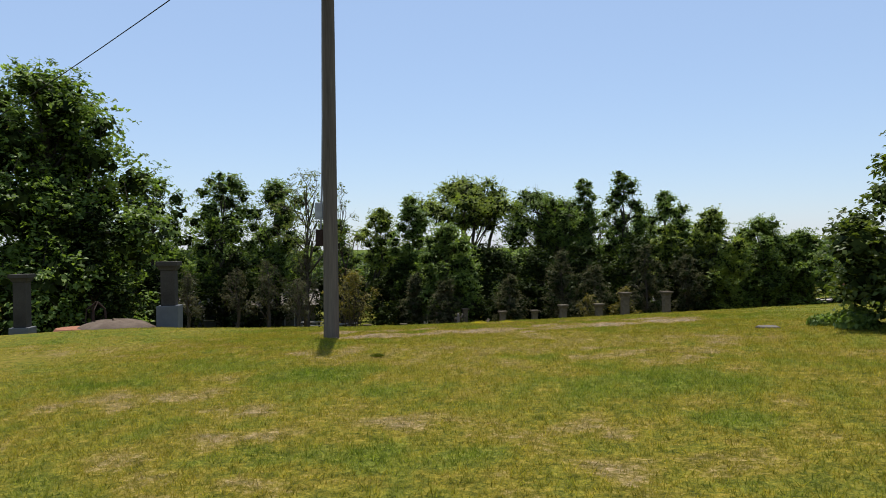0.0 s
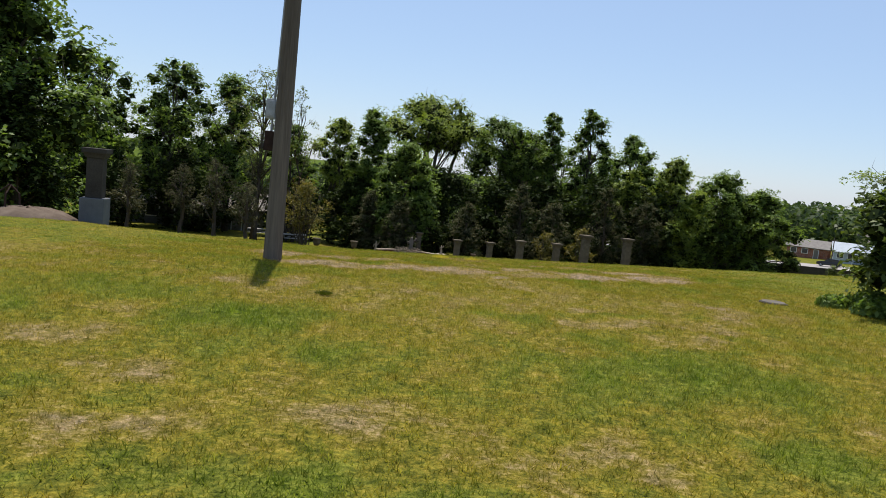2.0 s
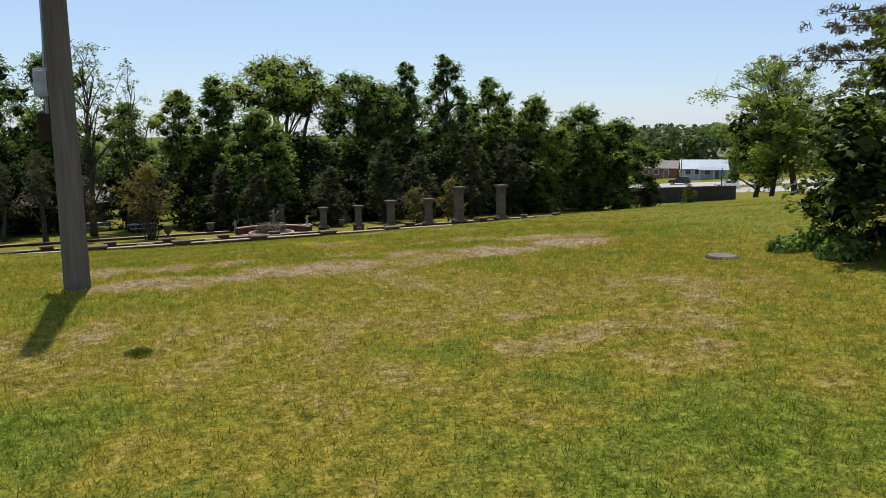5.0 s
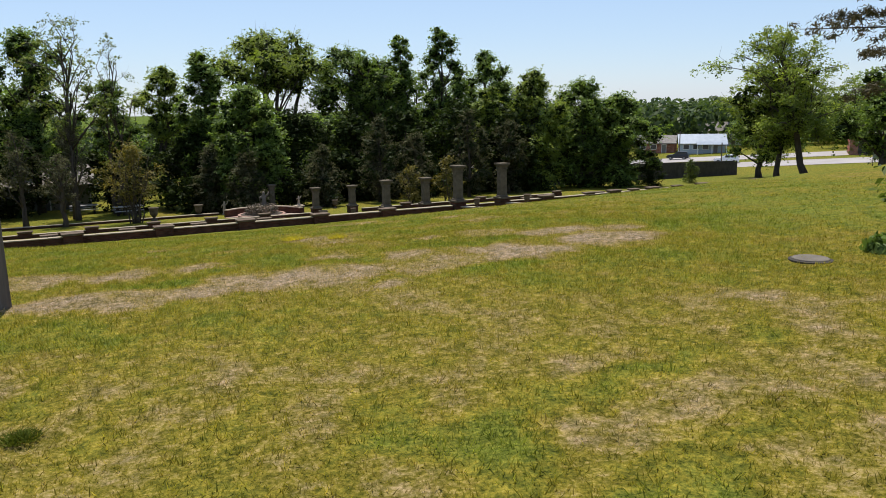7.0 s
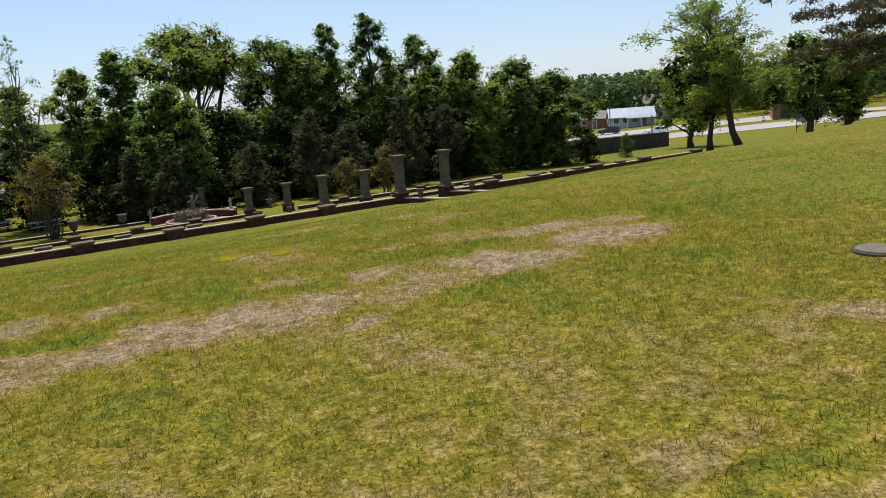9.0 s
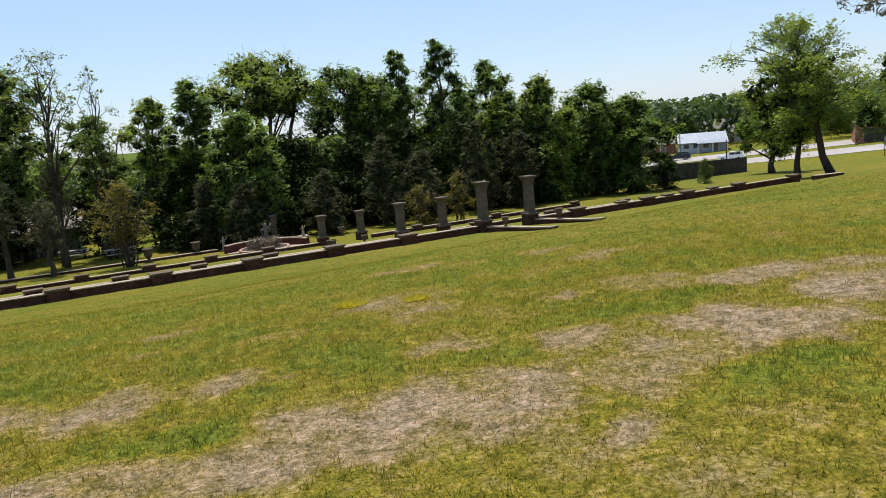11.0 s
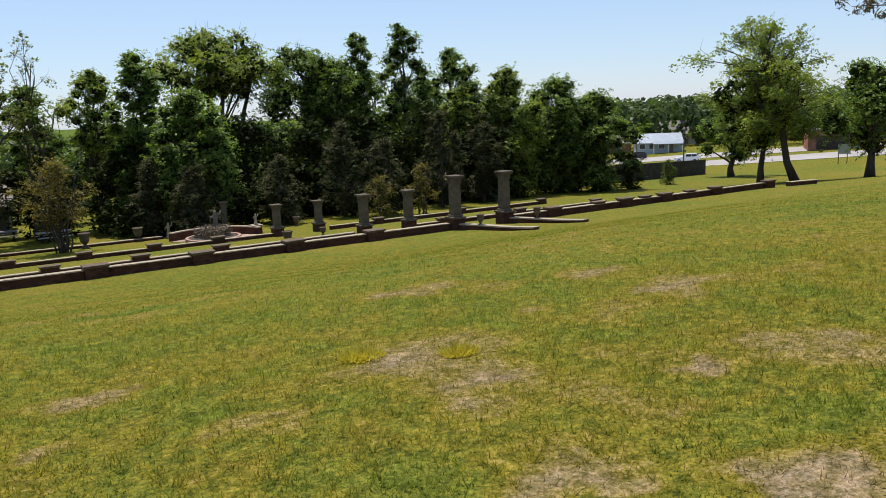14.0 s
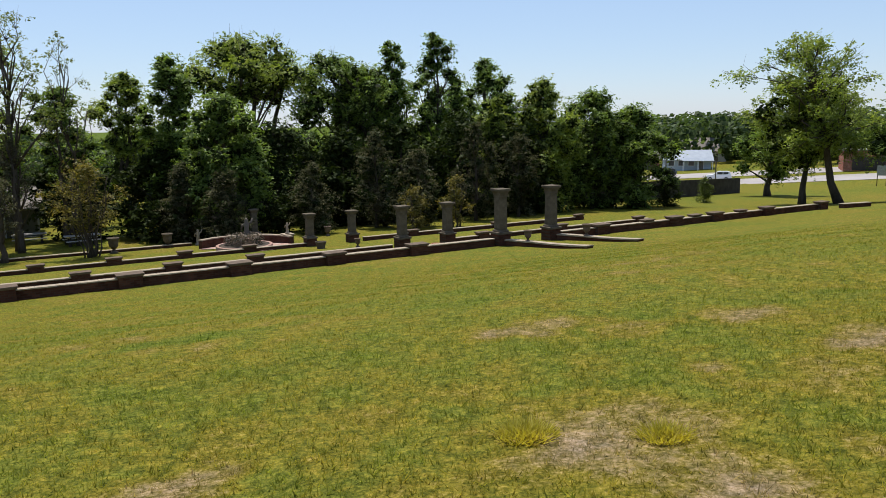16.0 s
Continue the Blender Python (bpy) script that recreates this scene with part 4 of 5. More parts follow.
urn(-11.1, 67.2, gz(-11.1, 67.2), 1.0, "dark weathered stone urn near the shrub", M_STONE)
urn(-14.9, 75.5, gz(-14.9, 75.5), 0.9, "dark weathered stone urn under the trees", M_STONE)
urn(2.6, 71.0, gz(2.6, 71.0), 0.7, "weathered stone urn before the cedars", M_CAP)


def pot(x, y, r, h, label, material):
    ob = thing("flower_pot", (x, y, gz(x, y)), label, "flower pot")
    bm = bmesh.new()
    lathe(bm, [(r * 0.72, -0.02), (r, h * 0.86), (r * 1.1, h * 0.86), (r * 1.1, h), (r * 0.95, h), (r * 0.9, h * 0.9)], 18)
    part("body", bm, material, ob, smooth=False)
    bm = bmesh.new()
    lathe(bm, [(r * 0.9, h * 0.84), (r * 0.5, h * 0.89), (0.02, h * 0.9)], 18)
    part("soil", bm, M_TYRE, ob, "dark soil")


pot(1.77, 60.6, 0.3, 0.42, "round stone flower pot on the terrace grass", M_STONE)
pot(6.9, 51.3, 0.22, 0.24, "small round flower pot behind the wall", M_FLOWERPOT)


def figure(x, y, z, h, label):
    """A plain garden statue."""
    bm = bmesh.new()
    lathe(bm, [(0.2 * h, 0), (0.2 * h, 0.1 * h), (0.12 * h, 0.12 * h), (0.13 * h, 0.35 * h), (0.085 * h, 0.58 * h), (0.13 * h, 0.76 * h), (0.06 * h, 0.83 * h), (0.075 * h, 0.92 * h), (0.03 * h, 1.0 * h)], 14)
    tube(bm, [(0.08 * h, 0, 0.74 * h), (0.2 * h, 0.02, 0.82 * h), (0.25 * h, 0.03, 0.98 * h)], [0.05 * h, 0.04 * h, 0.03 * h], 8)
    tube(bm, [(-0.08 * h, 0, 0.74 * h), (-0.18 * h, 0.02, 0.7 * h), (-0.2 * h, 0.05, 0.52 * h)], [0.05 * h, 0.04 * h, 0.03 * h], 8)
    ob = new("statue", mesh_of(bm, "statue", M_LID if h > 1.2 else M_COPING, True))
    ob.location = (x, y, z)
    return tagged(ob, label, "statue")


BED = (-2.85, 64.9)


def flower_bed():
    x, y = BED
    base = gz(x, y)
    ob = thing("flower_bed", (x, y, base), "round flower bed edged with pink brick and full of pale bushes", "flower bed")
    bm = bmesh.new()
    lathe(bm, [(1.5, -0.3), (1.5, 0.24), (0.9, 0.3), (0.02, 0.34)], 40)
    part("soil", bm, M_BARK, ob, "dark soil")
    n = 44
    sb = bmesh.new()
    box(sb, 0, 0, 0, 0.235, 0.2, 0.34, 0.01)
    me = mesh_of(sb, "edge_brick", M_PATHBRICK)
    for i in range(n):
        b = new("edge_brick", me)
        b.parent = ob
        b.matrix_basis = pose(1.64 * math.cos(i * 2 * math.pi / n), 1.64 * math.sin(i * 2 * math.pi / n), 0.1, 0, 0, 360 * i / n + 90)
    rng = np.random.default_rng(5)
    for i in range(7):
        r, a = (0.0 if i == 0 else rng.uniform(0.6, 1.1)), i * 1.05
        c = np.array([r * math.cos(a), r * math.sin(a) - 0.1, 0.55])
        d = rng.normal(0, 1, (420, 3))
        d /= np.linalg.norm(d, axis=1, keepdims=True)
        pts = c + d * rng.uniform(0.2, 0.5, (420, 1)) * np.array([0.9, 0.9, 1.0])
        lf = new("plant", leaf_mesh("plant", pts, d, 0.11, LEAF_GREY, rng))
        lf.parent = ob
        tagged(lf, kind="stuff")


LEAF_GREY = leaf_material("pale_flowers_and_leaves", (0.05, 0.06, 0.03), (0.34, 0.25, 0.22), (1.0, 1.0, 0.9), 0.25)
flower_bed()
figure(BED[0] + 0.15, BED[1] + 0.6, gz(*BED) + 0.32, 1.55, "grey stone statue among the bushes of the round bed")
figure(-6.2, 69.6, gz(-6.2, 69.6), 1.1, "small pale stone statue under the trees")
figure(-0.2, 67.3, gz(-0.2, 67.3) + 0.62, 0.75, "small white statue on a brick pier")


def arc_wall(cx, cy, r, a0, a1, high, thick, label):
    z0 = gz(cx, cy)
    ob = thing("curved_wall", (cx, cy, z0), label, "garden wall", "terrace walls")
    n = 22
    for nm, lo, hi, th, mt in (("wall_body", -0.4, high, thick, M_BRICK), ("coping", high + 0.004, high + 0.07, thick + 0.08, M_COPING)):
        bm = bmesh.new()
        rows = []
        for i in range(n + 1):
            a = radians(a0 + (a1 - a0) * i / n)
            rows.append([bm.verts.new(((r + s * th / 2) * math.cos(a), (r + s * th / 2) * math.sin(a), z)) for s, z in ((-1, lo), (1, lo), (1, hi), (-1, hi))])
        for p, q in zip(rows, rows[1:]):
            for k in range(4):
                bm.faces.new((p[k], p[(k + 1) % 4], q[(k + 1) % 4], q[k]))
        bm.faces.new(rows[0][::-1])
        bm.faces.new(rows[-1])
        bmesh.ops.recalc_face_normals(bm, faces=bm.faces)
        part(nm, bm, mt, ob)
    return ob


arc_wall(BED[0], BED[1], 3.3, 30, 150, 0.36, 0.26, "curved low brick wall behind the round bed")
pb = thing("brick_pier", (-0.2, 67.3, gz(-0.2, 67.3)), "square brick pier with a stone cap beside the curved wall", "pier", turn=GARDEN_TURN)
bm = bmesh.new()
box(bm, 0, 0, 0.15, 0.62, 0.62, 0.8, 0.01)
part("body", bm, M_BRICK, pb)
bm = bmesh.new()
box(bm, 0, 0, 0.585, 0.74, 0.74, 0.07, 0.012)
part("cap", bm, M_COPING, pb)


def paving(cx, cy, r0, r1, a0, a1):
    """A ring of brick paving laid on the grass."""
    n, m = 40, 5
    bm = bmesh.new()
    rows = []
    for i in range(n + 1):
        a = radians(a0 + (a1 - a0) * i / n)
        row = []
        for k in range(m + 1):
            r = r0 + (r1 - r0) * k / m
            x, y = cx + r * math.cos(a), cy + r * math.sin(a)
            row.append(bm.verts.new((x, y, gz(x, y) + 0.035)))
        rows.append(row)
    for p, q in zip(rows, rows[1:]):
        for k in range(m):
            bm.faces.new((p[k], p[k + 1], q[k + 1], q[k]))
    ob = new("pavement", mesh_of(bm, "pavement", M_PATHBRICK))
    return tagged(ob, "pink brick paving round the flower bed", "paving", kind="structure")


paving(BED[0], BED[1], 1.75, 3.1, -70, 160)


def bench_table(x, y, turn, label):
    """A concrete picnic table with two benches."""
    ob = thing("picnic_table", (x, y, gz(x, y)), label, "table", turn=turn)
    bm = bmesh.new()
    box(bm, 0, 0, 0.74, 2.3, 0.8, 0.07, 0.012)
    part("tabletop", bm, M_PALE, ob)
    for s in (-1, 1):
        bm = bmesh.new()
        box(bm, 0, s * 0.75, 0.44, 2.3, 0.28, 0.06, 0.012)
        part("bench_seat", bm, M_PALE, ob)
        bm = bmesh.new()
        box(bm, s * 0.8, 0, 0.33, 0.14, 1.5, 0.09, 0.01)
        box(bm, s * 0.8, 0, 0.35, 0.16, 0.5, 0.71, 0.01)
        part("leg", bm, M_DARKWALL, ob)


bench_table(-19.0, 76.5, 18, "pale concrete picnic table under the trees")
bench_table(-14.6, 73.5, 24, "pale concrete picnic table under the trees")


# ---- small things on the lawn ----
def disc_cover(x, y, r, label):
    ob = thing("manhole_cover", (x, y, gz(x, y)), label, "cover")
    bm = bmesh.new()
    lathe(bm, [(r * 1.12, -0.1), (r * 1.12, 0.008), (r * 0.98, 0.014)], 32)
    part("ring", bm, M_DARKWALL, ob)
    bm = bmesh.new()
    lathe(bm, [(r * 0.95, -0.05), (r * 0.95, 0.02), (r * 0.9, 0.026)], 32)
    part("lid", bm, M_LID, ob, "grey concrete lid")


disc_cover(7.66, 15.05, 0.2, "flat grey round cover set in the lawn")


def tuft(x, y, r, h, n, seed, material, label, wide=0.012):
    rng = np.random.default_rng(seed)
    ang, rad = rng.uniform(0, 6.283, n), r * rng.uniform(0, 1, n) ** 0.7
    px, py = rad * np.cos(ang), rad * np.sin(ang)
    z0 = np.array([gz(x + a, y + b) for a, b in zip(px, py)]) - gz(x, y)
    hh = h * rng.uniform(0.5, 1.1, n) * (1.1 - 0.5 * rad / r)
    th = rng.uniform(0, 6.283, n)
    lx, ly = px * 0.25 + rng.normal(0, 0.7, n) * hh, py * 0.25 + rng.normal(0, 0.7, n) * hh
    a = np.stack([px - np.cos(th) * wide / 2, py - np.sin(th) * wide / 2, z0], 1)
    b = np.stack([px + np.cos(th) * wide / 2, py + np.sin(th) * wide / 2, z0], 1)
    c = np.stack([px + lx, py + ly, z0 + hh], 1)
    ob = new("grass_tuft", from_arrays("grass_tuft", np.stack([a, b, c], 1).reshape(-1, 3), np.arange(3 * n).reshape(n, 3), material))
    ob.location = (x, y, gz(x, y))
    return tagged(ob, label, "grass tuft", "tufts on the lawn", "stuff")


M_DARKGRASS = leaf_material("dark_grass", (0.07, 0.09, 0.012), (0.13, 0.15, 0.025), (1.1, 1.1, 0.6), 0.3, 0.02)
M_YELLOW = leaf_material("yellow_grass", (0.42, 0.36, 0.04), (0.6, 0.5, 0.1), (1.1, 1.1, 0.5), 0.5)
tuft(1.84, 20.95, 0.19, 0.10, 520, 1, M_YELLOW, "yellow-green tuft of longer grass in a bare patch")
tuft(2.62, 20.62, 0.16, 0.09, 460, 2, M_YELLOW, "yellow-green tuft of longer grass in a bare patch")
tuft(0.78, 12.05, 0.11, 0.045, 380, 3, M_DARKGRASS, "dark green tuft of longer grass on the lawn")


def weeds(x, y, r, h, seed, label):
    rng = np.random.default_rng(seed)
    n = 900
    d = rng.normal(0, 1, (n, 3))
    d /= np.linalg.norm(d, axis=1, keepdims=True)
    p = d * r * rng.uniform(0.3, 1, (n, 1)) * np.array([1, 0.7, h / r])
    p[:, 2] = np.abs(p[:, 2]) + 0.01
    ob = new("weed_clump", leaf_mesh("weed_clump", p, d, 0.10, LEAF, rng))
    ob.location = (x, y, gz(x, y))
    return tagged(ob, label, "weeds", "weeds by the bush")


weeds(8.75, 15.2, 0.34, 0.2, 1, "leafy green weeds growing beside the round cover")
weeds(9.0, 14.4, 0.4, 0.3, 2, "leafy green weeds growing at the foot of the bush")
weeds(9.3, 15.2, 0.45, 0.32, 3, "leafy green weeds growing at the foot of the bush")


def fire_pit(x, y):
    ob = thing("stone_mound", (x, y, gz(x, y)), "low pinkish stone mound with a slab and iron rods", "stone mound")
    bm = bmesh.new()
    lathe(bm, [(1.35, -0.35), (1.3, 0.05), (0.9, 0.28), (0.4, 0.36), (0.05, 0.37)], 26)
    for v in bm.verts:
        v.co += Vector((random.uniform(-0.05, 0.05), random.uniform(-0.05, 0.05), random.uniform(-0.03, 0.03)))
        v.co.x = v.co.x * 1.0 + 0.25
    part("mound", bm, M_CAP, ob, smooth=True)
    bm = bmesh.new()
    lathe(bm, [(0.6, 0.0), (0.66, 0.08), (0.6, 0.16)], 22, -0.75, -0.5)
    part("slab", bm, M_FLOWERPOT, ob, "round reddish slab")
    for i in range(5):
        bm = bmesh.new()
        a = i * 1.25
        tube(bm, [(-0.4 + 0.35 * math.cos(a), 0.1 + 0.35 * math.sin(a), 0.2), (-0.4 + 0.3 * math.cos(a), 0.1 + 0.3 * math.sin(a), 0.7), (-0.4 + 0.05 * math.cos(a + 1), 0.1, 0.95)], [0.02, 0.02, 0.02], 6)
        part("iron_rod", bm, M_RUST, ob)


fire_pit(-10.4, 23.4)


# ---- beyond the garden ----
def boundary_wall():
    """A dark stained wall between the lawn and the road."""
    pts = [(22.0, 90.0), (46.0, 103.6), (62.9, 114.2)]
    ob = thing("boundary_wall", (*pts[0], gz(*pts[0])), "long dark stained concrete boundary wall with a flat top", "wall")
    bm = bmesh.new()
    rows = []
    for x, y in pts:
        dx, dy = -0.53 * 0.12, 0.85 * 0.12
        lo, hi = gz(x, y) - 0.8 - ob.location.z, gz(x, y) + 2.15 - ob.location.z
        px, py = x - pts[0][0], y - pts[0][1]
        rows.append([bm.verts.new((px - dx, py - dy, lo)), bm.verts.new((px + dx, py + dy, lo)), bm.verts.new((px + dx, py + dy, hi)), bm.verts.new((px - dx, py - dy, hi))])
    for p, q in zip(rows, rows[1:]):
        for k in range(4):
            bm.faces.new((p[k], p[(k + 1) % 4], q[(k + 1) % 4], q[k]))
    bm.faces.new(rows[0][::-1])
    bm.faces.new(rows[-1])
    bmesh.ops.recalc_face_normals(bm, faces=bm.faces)
    part("wall_body", bm, M_DARKWALL, ob)


boundary_wall()


def strip(name, cx, cy, along, half, near, far, lift, material, label, category, kind="structure"):
    """A band laid on the ground, square to the direction along (degrees from +y)."""
    ux, uy = math.cos(radians(along)), -math.sin(radians(along))
    vx, vy = math.sin(radians(along)), math.cos(radians(along))
    nx, ny = 70, 5
    v, f = [], []
    for i in range(nx + 1):
        s = -half + 2 * half * i / nx
        for k in range(ny + 1):
            d = near + (far - near) * k / ny
            x, y = cx + ux * s + vx * d, cy + uy * s + vy * d
            v.append((x, y, gz(x, y) + float(far_rise(x, y)) + lift))
    for i in range(nx):
        for k in range(ny):
            q = i * (ny + 1) + k
            f.append((q, q + ny + 1, q + ny + 2, q + 1))
    me = from_arrays(name, np.array(v), np.array(f), material)
    return tagged(new(name, me), label, category, kind=kind)


RX, RY, RA = 0.56, 16.6, 33.0
strip("road", RX, RY, RA, 190, 140, 151, 0.06, M_ROAD, "sun-bleached pale concrete road", "road")
strip("pavement", RX, RY, RA, 190, 157.5, 169, 0.06, M_ROAD, "pale concrete forecourt beyond the road", "pavement")


def gable_house(x, y, turn, wide, deep, eave, ridge, wall_mat, roof_mat, label, windows=3, porch=False):
    """A single-storey house: walls, pitched roof with eaves, windows with frames, a door."""
    base = gz(x, y)
    ob = thing("house", (x, y, base), label, "house", "houses by the road", turn)
    bm = bmesh.new()
    hw, hd = wide / 2, deep / 2
    v = [bm.verts.new(p) for p in ((-hw, -hd, -0.8), (hw, -hd, -0.8), (hw, hd, -0.8), (-hw, hd, -0.8), (-hw, -hd, eave), (hw, -hd, eave), (hw, hd, eave), (-hw, hd, eave), (-hw, 0, ridge - 0.1), (hw, 0, ridge - 0.1))]
    for fc in ((0, 1, 5, 4), (2, 3, 7, 6), (0, 4, 8, 7, 3), (1, 2, 6, 9, 5), (4, 5, 9, 8), (6, 7, 8, 9), (3, 2, 1, 0)):
        bm.faces.new([v[i] for i in fc])
    part("wall", bm, wall_mat, ob)
    for s in (-1, 1):
        bm = bmesh.new()
        o, t = 0.5, 0.14
        ez = eave - (ridge - eave) * o / hd
        q = [(-hw - o, s * (hd + o), ez), (hw + o, s * (hd + o), ez), (hw + o, 0, ridge), (-hw - o, 0, ridge)]
        lo = [bm.verts.new(p) for p in q]
        hi = [bm.verts.new((p[0], p[1], p[2] + t)) for p in q]
        bm.faces.new(lo)
        bm.faces.new(hi[::-1])
        for i in range(4):
            bm.faces.new((lo[i], lo[(i + 1) % 4], hi[(i + 1) % 4], hi[i]))
        bmesh.ops.recalc_face_normals(bm, faces=bm.faces)
        part("roof_slope", bm, roof_mat, ob)
    for i in range(windows):
        cx = -hw + wide * (i + 0.6) / (windows + 0.6)
        door = i == windows - 1
        cz, hh, ww = (1.05, 2.1, 0.95) if door else (1.6, 1.1, 1.2)
        bm = bmesh.new()
        box(bm, cx, -hd - 0.03, cz, ww + 0.24, 0.06, hh + 0.24)
        fr = part("door_frame" if door else "window_frame", bm, M_WHITE, ob, "white painted frame")
        bm = bmesh.new()
        box(bm, cx, -hd - 0.065, cz, ww, 0.03, hh)
        part("door_leaf" if door else "pane", bm, M_SHINGLE if door else M_GLASS, fr)
    for s in (-1, 1):
        bm = bmesh.new()
        box(bm, -hw - 0.03, s * hd * 0.45, 1.6, 0.06, 1.3, 1.25)
        fr = part("window_frame", bm, M_WHITE, ob, "white painted frame")
        bm = bmesh.new()
        box(bm, -hw - 0.065, s * hd * 0.45, 1.6, 0.03, 1.06, 1.0)
        part("pane", bm, M_GLASS, fr)
    if porch:
        bm = bmesh.new()
        o, d = 0.3, 2.2
        q = [(-hw + 3.5, -hd - d, eave - 0.35), (hw + o, -hd - d, eave - 0.35), (hw + o, -hd, eave + 0.25), (-hw + 3.5, -hd, eave + 0.25)]
        lo = [bm.verts.new(p) for p in q]
        hi = [bm.verts.new((p[0], p[1], p[2] + 0.1)) for p in q]
        bm.faces.new(lo)
        bm.faces.new(hi[::-1])
        for i in range(4):
            bm.faces.new((lo[i], lo[(i + 1) % 4], hi[(i + 1) % 4], hi[i]))
        bmesh.ops.recalc_face_normals(bm, faces=bm.faces)
        part("porch_roof", bm, M_METALROOF, ob)
        for i in range(3):
            bm = bmesh.new()
            box(bm, -hw + 3.7 + i * (wide - 3.7) / 2, -hd - d + 0.15, (eave - 0.4) / 2 - 0.2, 0.16, 0.16, eave - 0.1)
            part("porch_post", bm, M_WHITE, ob)
    return ob


gable_house(89.5, 177.5, -22, 10.0, 7.5, 2.5, 4.3, M_SIDING, M_METALROOF, "pale blue-grey bungalow with a white metal roof and porch", 4, True)
gable_house(105.0, 197.0, -30, 11.0, 8.0, 3.0, 6.0, M_WHITE, M_SHINGLE, "white house with a brown-grey shingled roof behind the bungalow", 4)
gable_house(84.0, 190.0, -30, 9.0, 7.0, 2.6, 4.2, M_REDBRICK, M_SHINGLE, "small dark brick house with a shingled roof", 3)
gable_house(-29.0, 84.0, 16, 16.0, 7.0, 2.5, 3.9, M_BLOCK, M_SHINGLE, "low pale grey building behind the trees", 5)
gable_house(13.5, 112.0, 8, 14.0, 8.0, 2.8, 5.4, M_WHITE, M_SHINGLE, "pale house half hidden behind the wood", 4)


def flat_shop(x, y, turn, label):
    ob = thing("brick_building", (x, y, gz(x, y)), label, "building", turn=turn)
    bm = bmesh.new()
    box(bm, 0, 0, 1.4, 9.5, 8, 4.2)
    part("wall", bm, M_REDBRICK, ob)
    bm = bmesh.new()
    box(bm, 0, 0, 3.62, 9.9, 8.4, 0.22, 0.02)
    part("flat_roof", bm, M_SHINGLE, ob)
    bm = bmesh.new()
    box(bm, -0.6, -4.03, 1.25, 5.4, 0.06, 2.5)
    part("roller_door", bm, M_DARKWALL, ob, "dark roller door")
    bm = bmesh.new()
    box(bm, 3.6, -4.03, 1.05, 1.0, 0.06, 2.1)
    part("door_leaf", bm, M_WHITE, ob, "white door")


flat_shop(106.5, 140.5, -33, "low red brick building with a flat roof beside the road")


def road_sign(x, y, turn, label):
    ob = thing("sign", (x, y, gz(x, y)), label, "sign", turn=turn)
    for s in (-0.85, 0.35):
        bm = bmesh.new()
        tube(bm, [(s, 0, -0.3), (s, 0, 3.1)], [0.06, 0.06], 8)
        part("post", bm, M_RUST, ob)
    bm = bmesh.new()
    box(bm, -0.1, -0.09, 2.35, 1.7, 0.05, 1.5, 0.01)
    part("panel", bm, M_METAL, ob, "grey-blue blank panel")


road_sign(86.5, 114.0, -36, "grey sign panel on two posts beside the road")


def roadside_pole(x, y, h, label):
    ob = thing("street_pole", (x, y, gz(x, y)), label, "pole", "poles by the road")
    bm = bmesh.new()
    tube(bm, [(0, 0, -0.3), (0, 0, h * 0.5), (0, 0, h)], [0.13, 0.11, 0.09], 8)
    part("shaft", bm, M_POLE, ob)
    bm = bmesh.new()
    box(bm, 0, 0, h - 0.5, 1.6, 0.1, 0.12, 0.01)
    part("crossarm", bm, M_POLE, ob)


roadside_pole(72.5, 136.5, 4.6, "short wooden post at the roadside")
roadside_pole(79.0, 167.0, 6.0, "wooden pole before the bungalow")


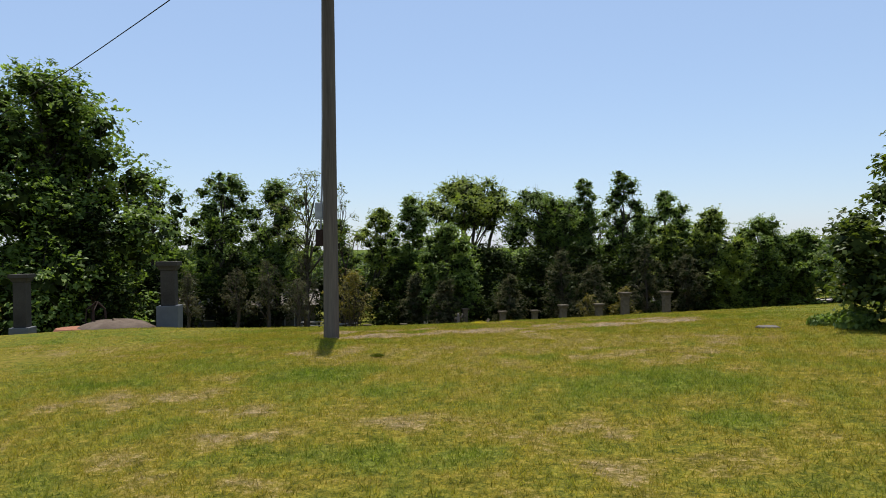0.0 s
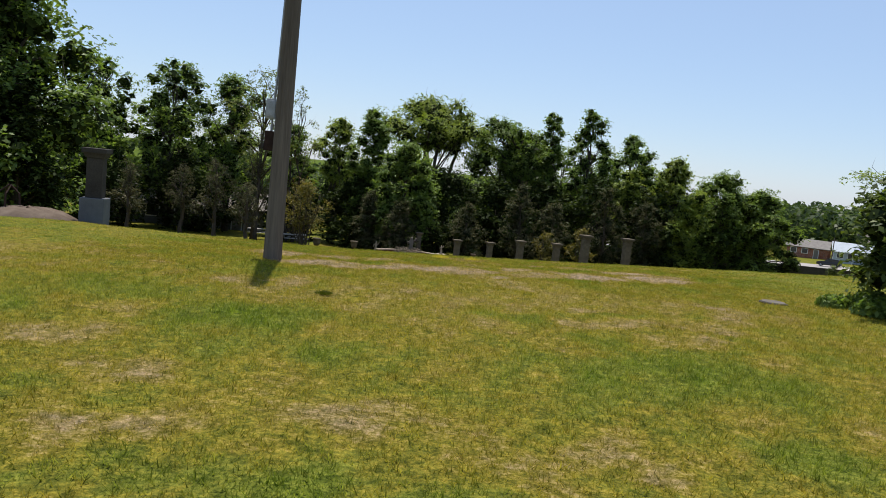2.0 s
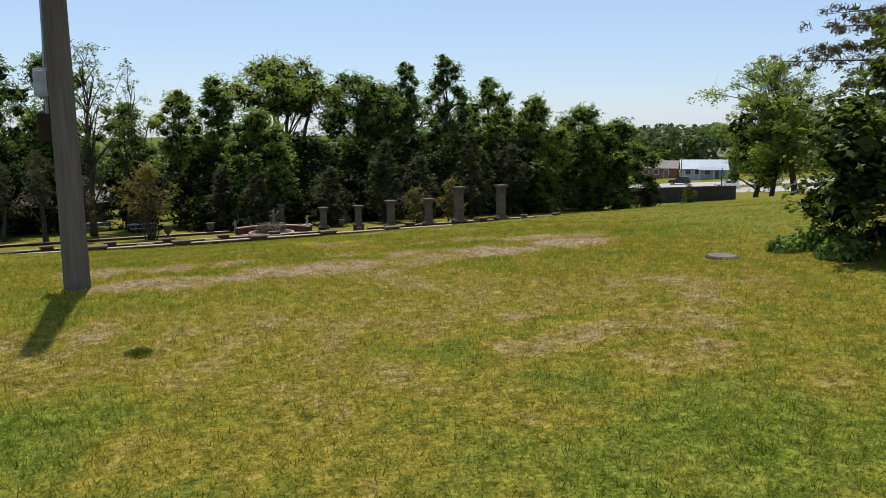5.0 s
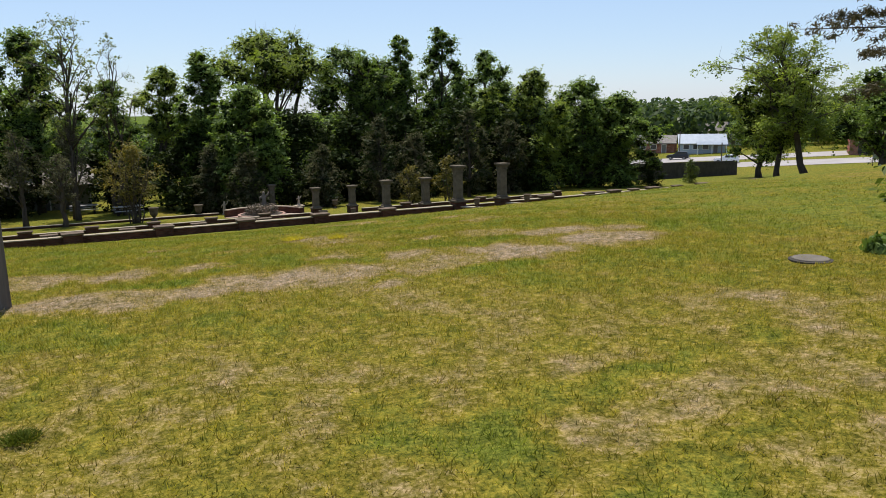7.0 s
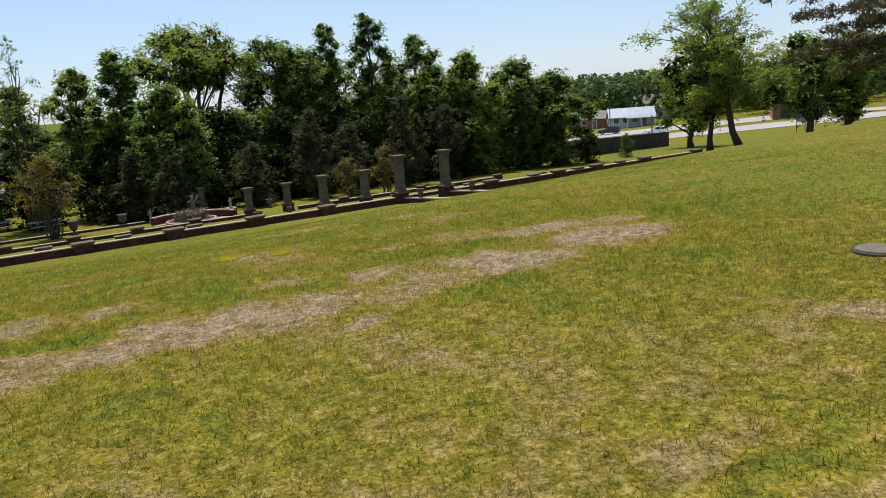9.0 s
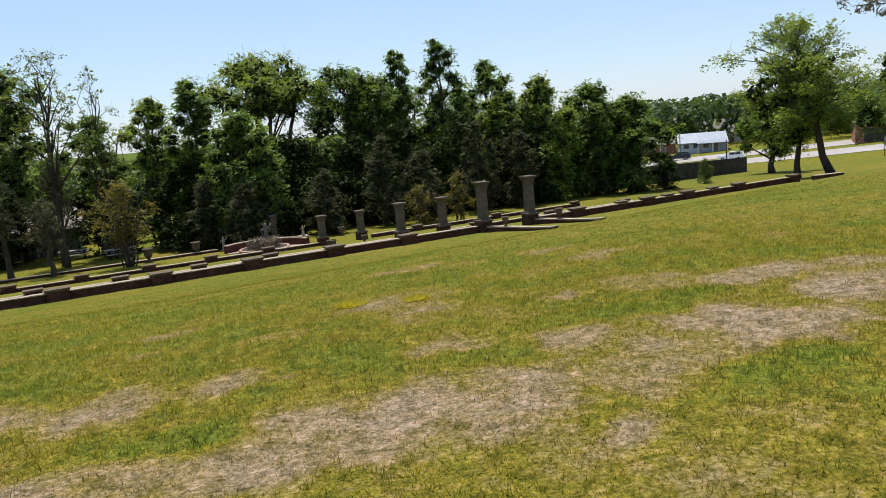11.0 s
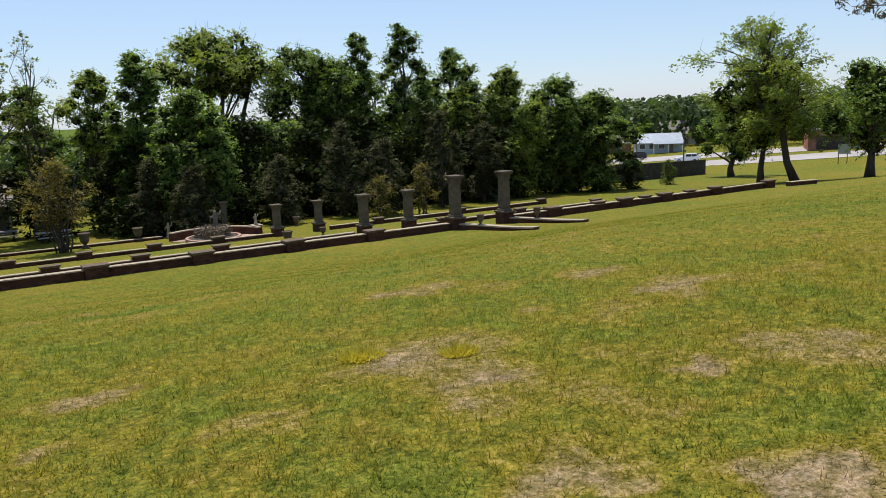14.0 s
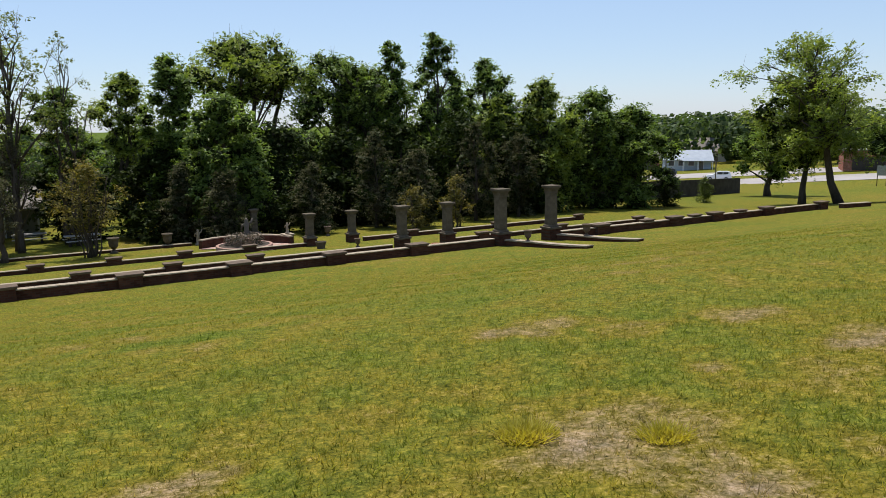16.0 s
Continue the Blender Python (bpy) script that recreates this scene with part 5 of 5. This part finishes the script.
def car(x, y, turn, label, paint=M_CAR, body_label="white painted body"):
    """An estate-like car: body, cabin glass, wheels with rims, lamps."""
    ob = thing("car", (x, y, gz(x, y) + 0.06), label, "car", turn=turn)
    bm = bmesh.new()
    side = [(-2.3, 0.35), (-2.35, 0.75), (-2.2, 1.0), (-1.95, 1.62), (-1.6, 1.72), (0.1, 1.7), (0.95, 1.08), (2.05, 0.95), (2.3, 0.7), (2.28, 0.35)]
    l = [bm.verts.new((px, -0.9 + (0.12 if pz > 1.2 else 0), pz)) for px, pz in side]
    r = [bm.verts.new((px, 0.9 - (0.12 if pz > 1.2 else 0), pz)) for px, pz in side]
    bm.faces.new(l[::-1])
    bm.faces.new(r)
    for i in range(len(side)):
        k = (i + 1) % len(side)
        bm.faces.new((l[i], l[k], r[k], r[i]))
    bmesh.ops.recalc_face_normals(bm, faces=bm.faces)
    bmesh.ops.bevel(bm, geom=list(bm.edges), offset=0.05, segments=2, affect="EDGES")
    part("body", bm, paint, ob, body_label)
    for s in (-1, 1):
        for x0, x1 in ((-1.75, -0.85), (-0.75, 0.2)):
            bm = bmesh.new()
            box(bm, (x0 + x1) / 2, s * 0.845, 1.36, x1 - x0, 0.05, 0.42, 0.01)
            part("side_window", bm, M_GLASS, ob)
        bm = bmesh.new()
        box(bm, 2.27, s * 0.62, 0.74, 0.08, 0.36, 0.16, 0.02)
        part("headlight", bm, M_GLASS, ob)
        for wx in (-1.4, 1.42):
            bm = bmesh.new()
            tube(bm, [(wx, s * 0.72, 0.34), (wx, s * 0.93, 0.34)], [0.34, 0.34], 20)
            wh = part("wheel", bm, M_TYRE, ob)
            bm = bmesh.new()
            tube(bm, [(wx, s * 0.935, 0.34), (wx, s * 0.95, 0.34)], [0.21, 0.2], 14)
            part("rim", bm, M_METAL, wh)
    return ob


car(78.2, 145.0, 147, "white sport utility car on the road")
M_DARKCAR = Nodes("dark_car_paint", 0.35, 0.0, 0.4).colour((0.02, 0.022, 0.026)).m
car(77.0, 163.5, 147, "dark estate car parked before the bungalow", M_DARKCAR, "dark painted body")

tree(44.6, 92.2, -7.3, 1.5, "small young conifer in front of the boundary wall", LEAF_BUSH, 4200, 0.15, 0.03, 0.07, 22, 170, 0.75, category="conifer", name="conifer", slim=0.3)
tree(37.2, 87.0, -5.6, 2.0, "dark rounded shrub at the wood's edge", LEAF_SHADE, 5200, 0.2, 0.0, 0.08, 20, 171, 0.2, category="shrub", name="edge_shrub", group="shrubs at the wood's edge")
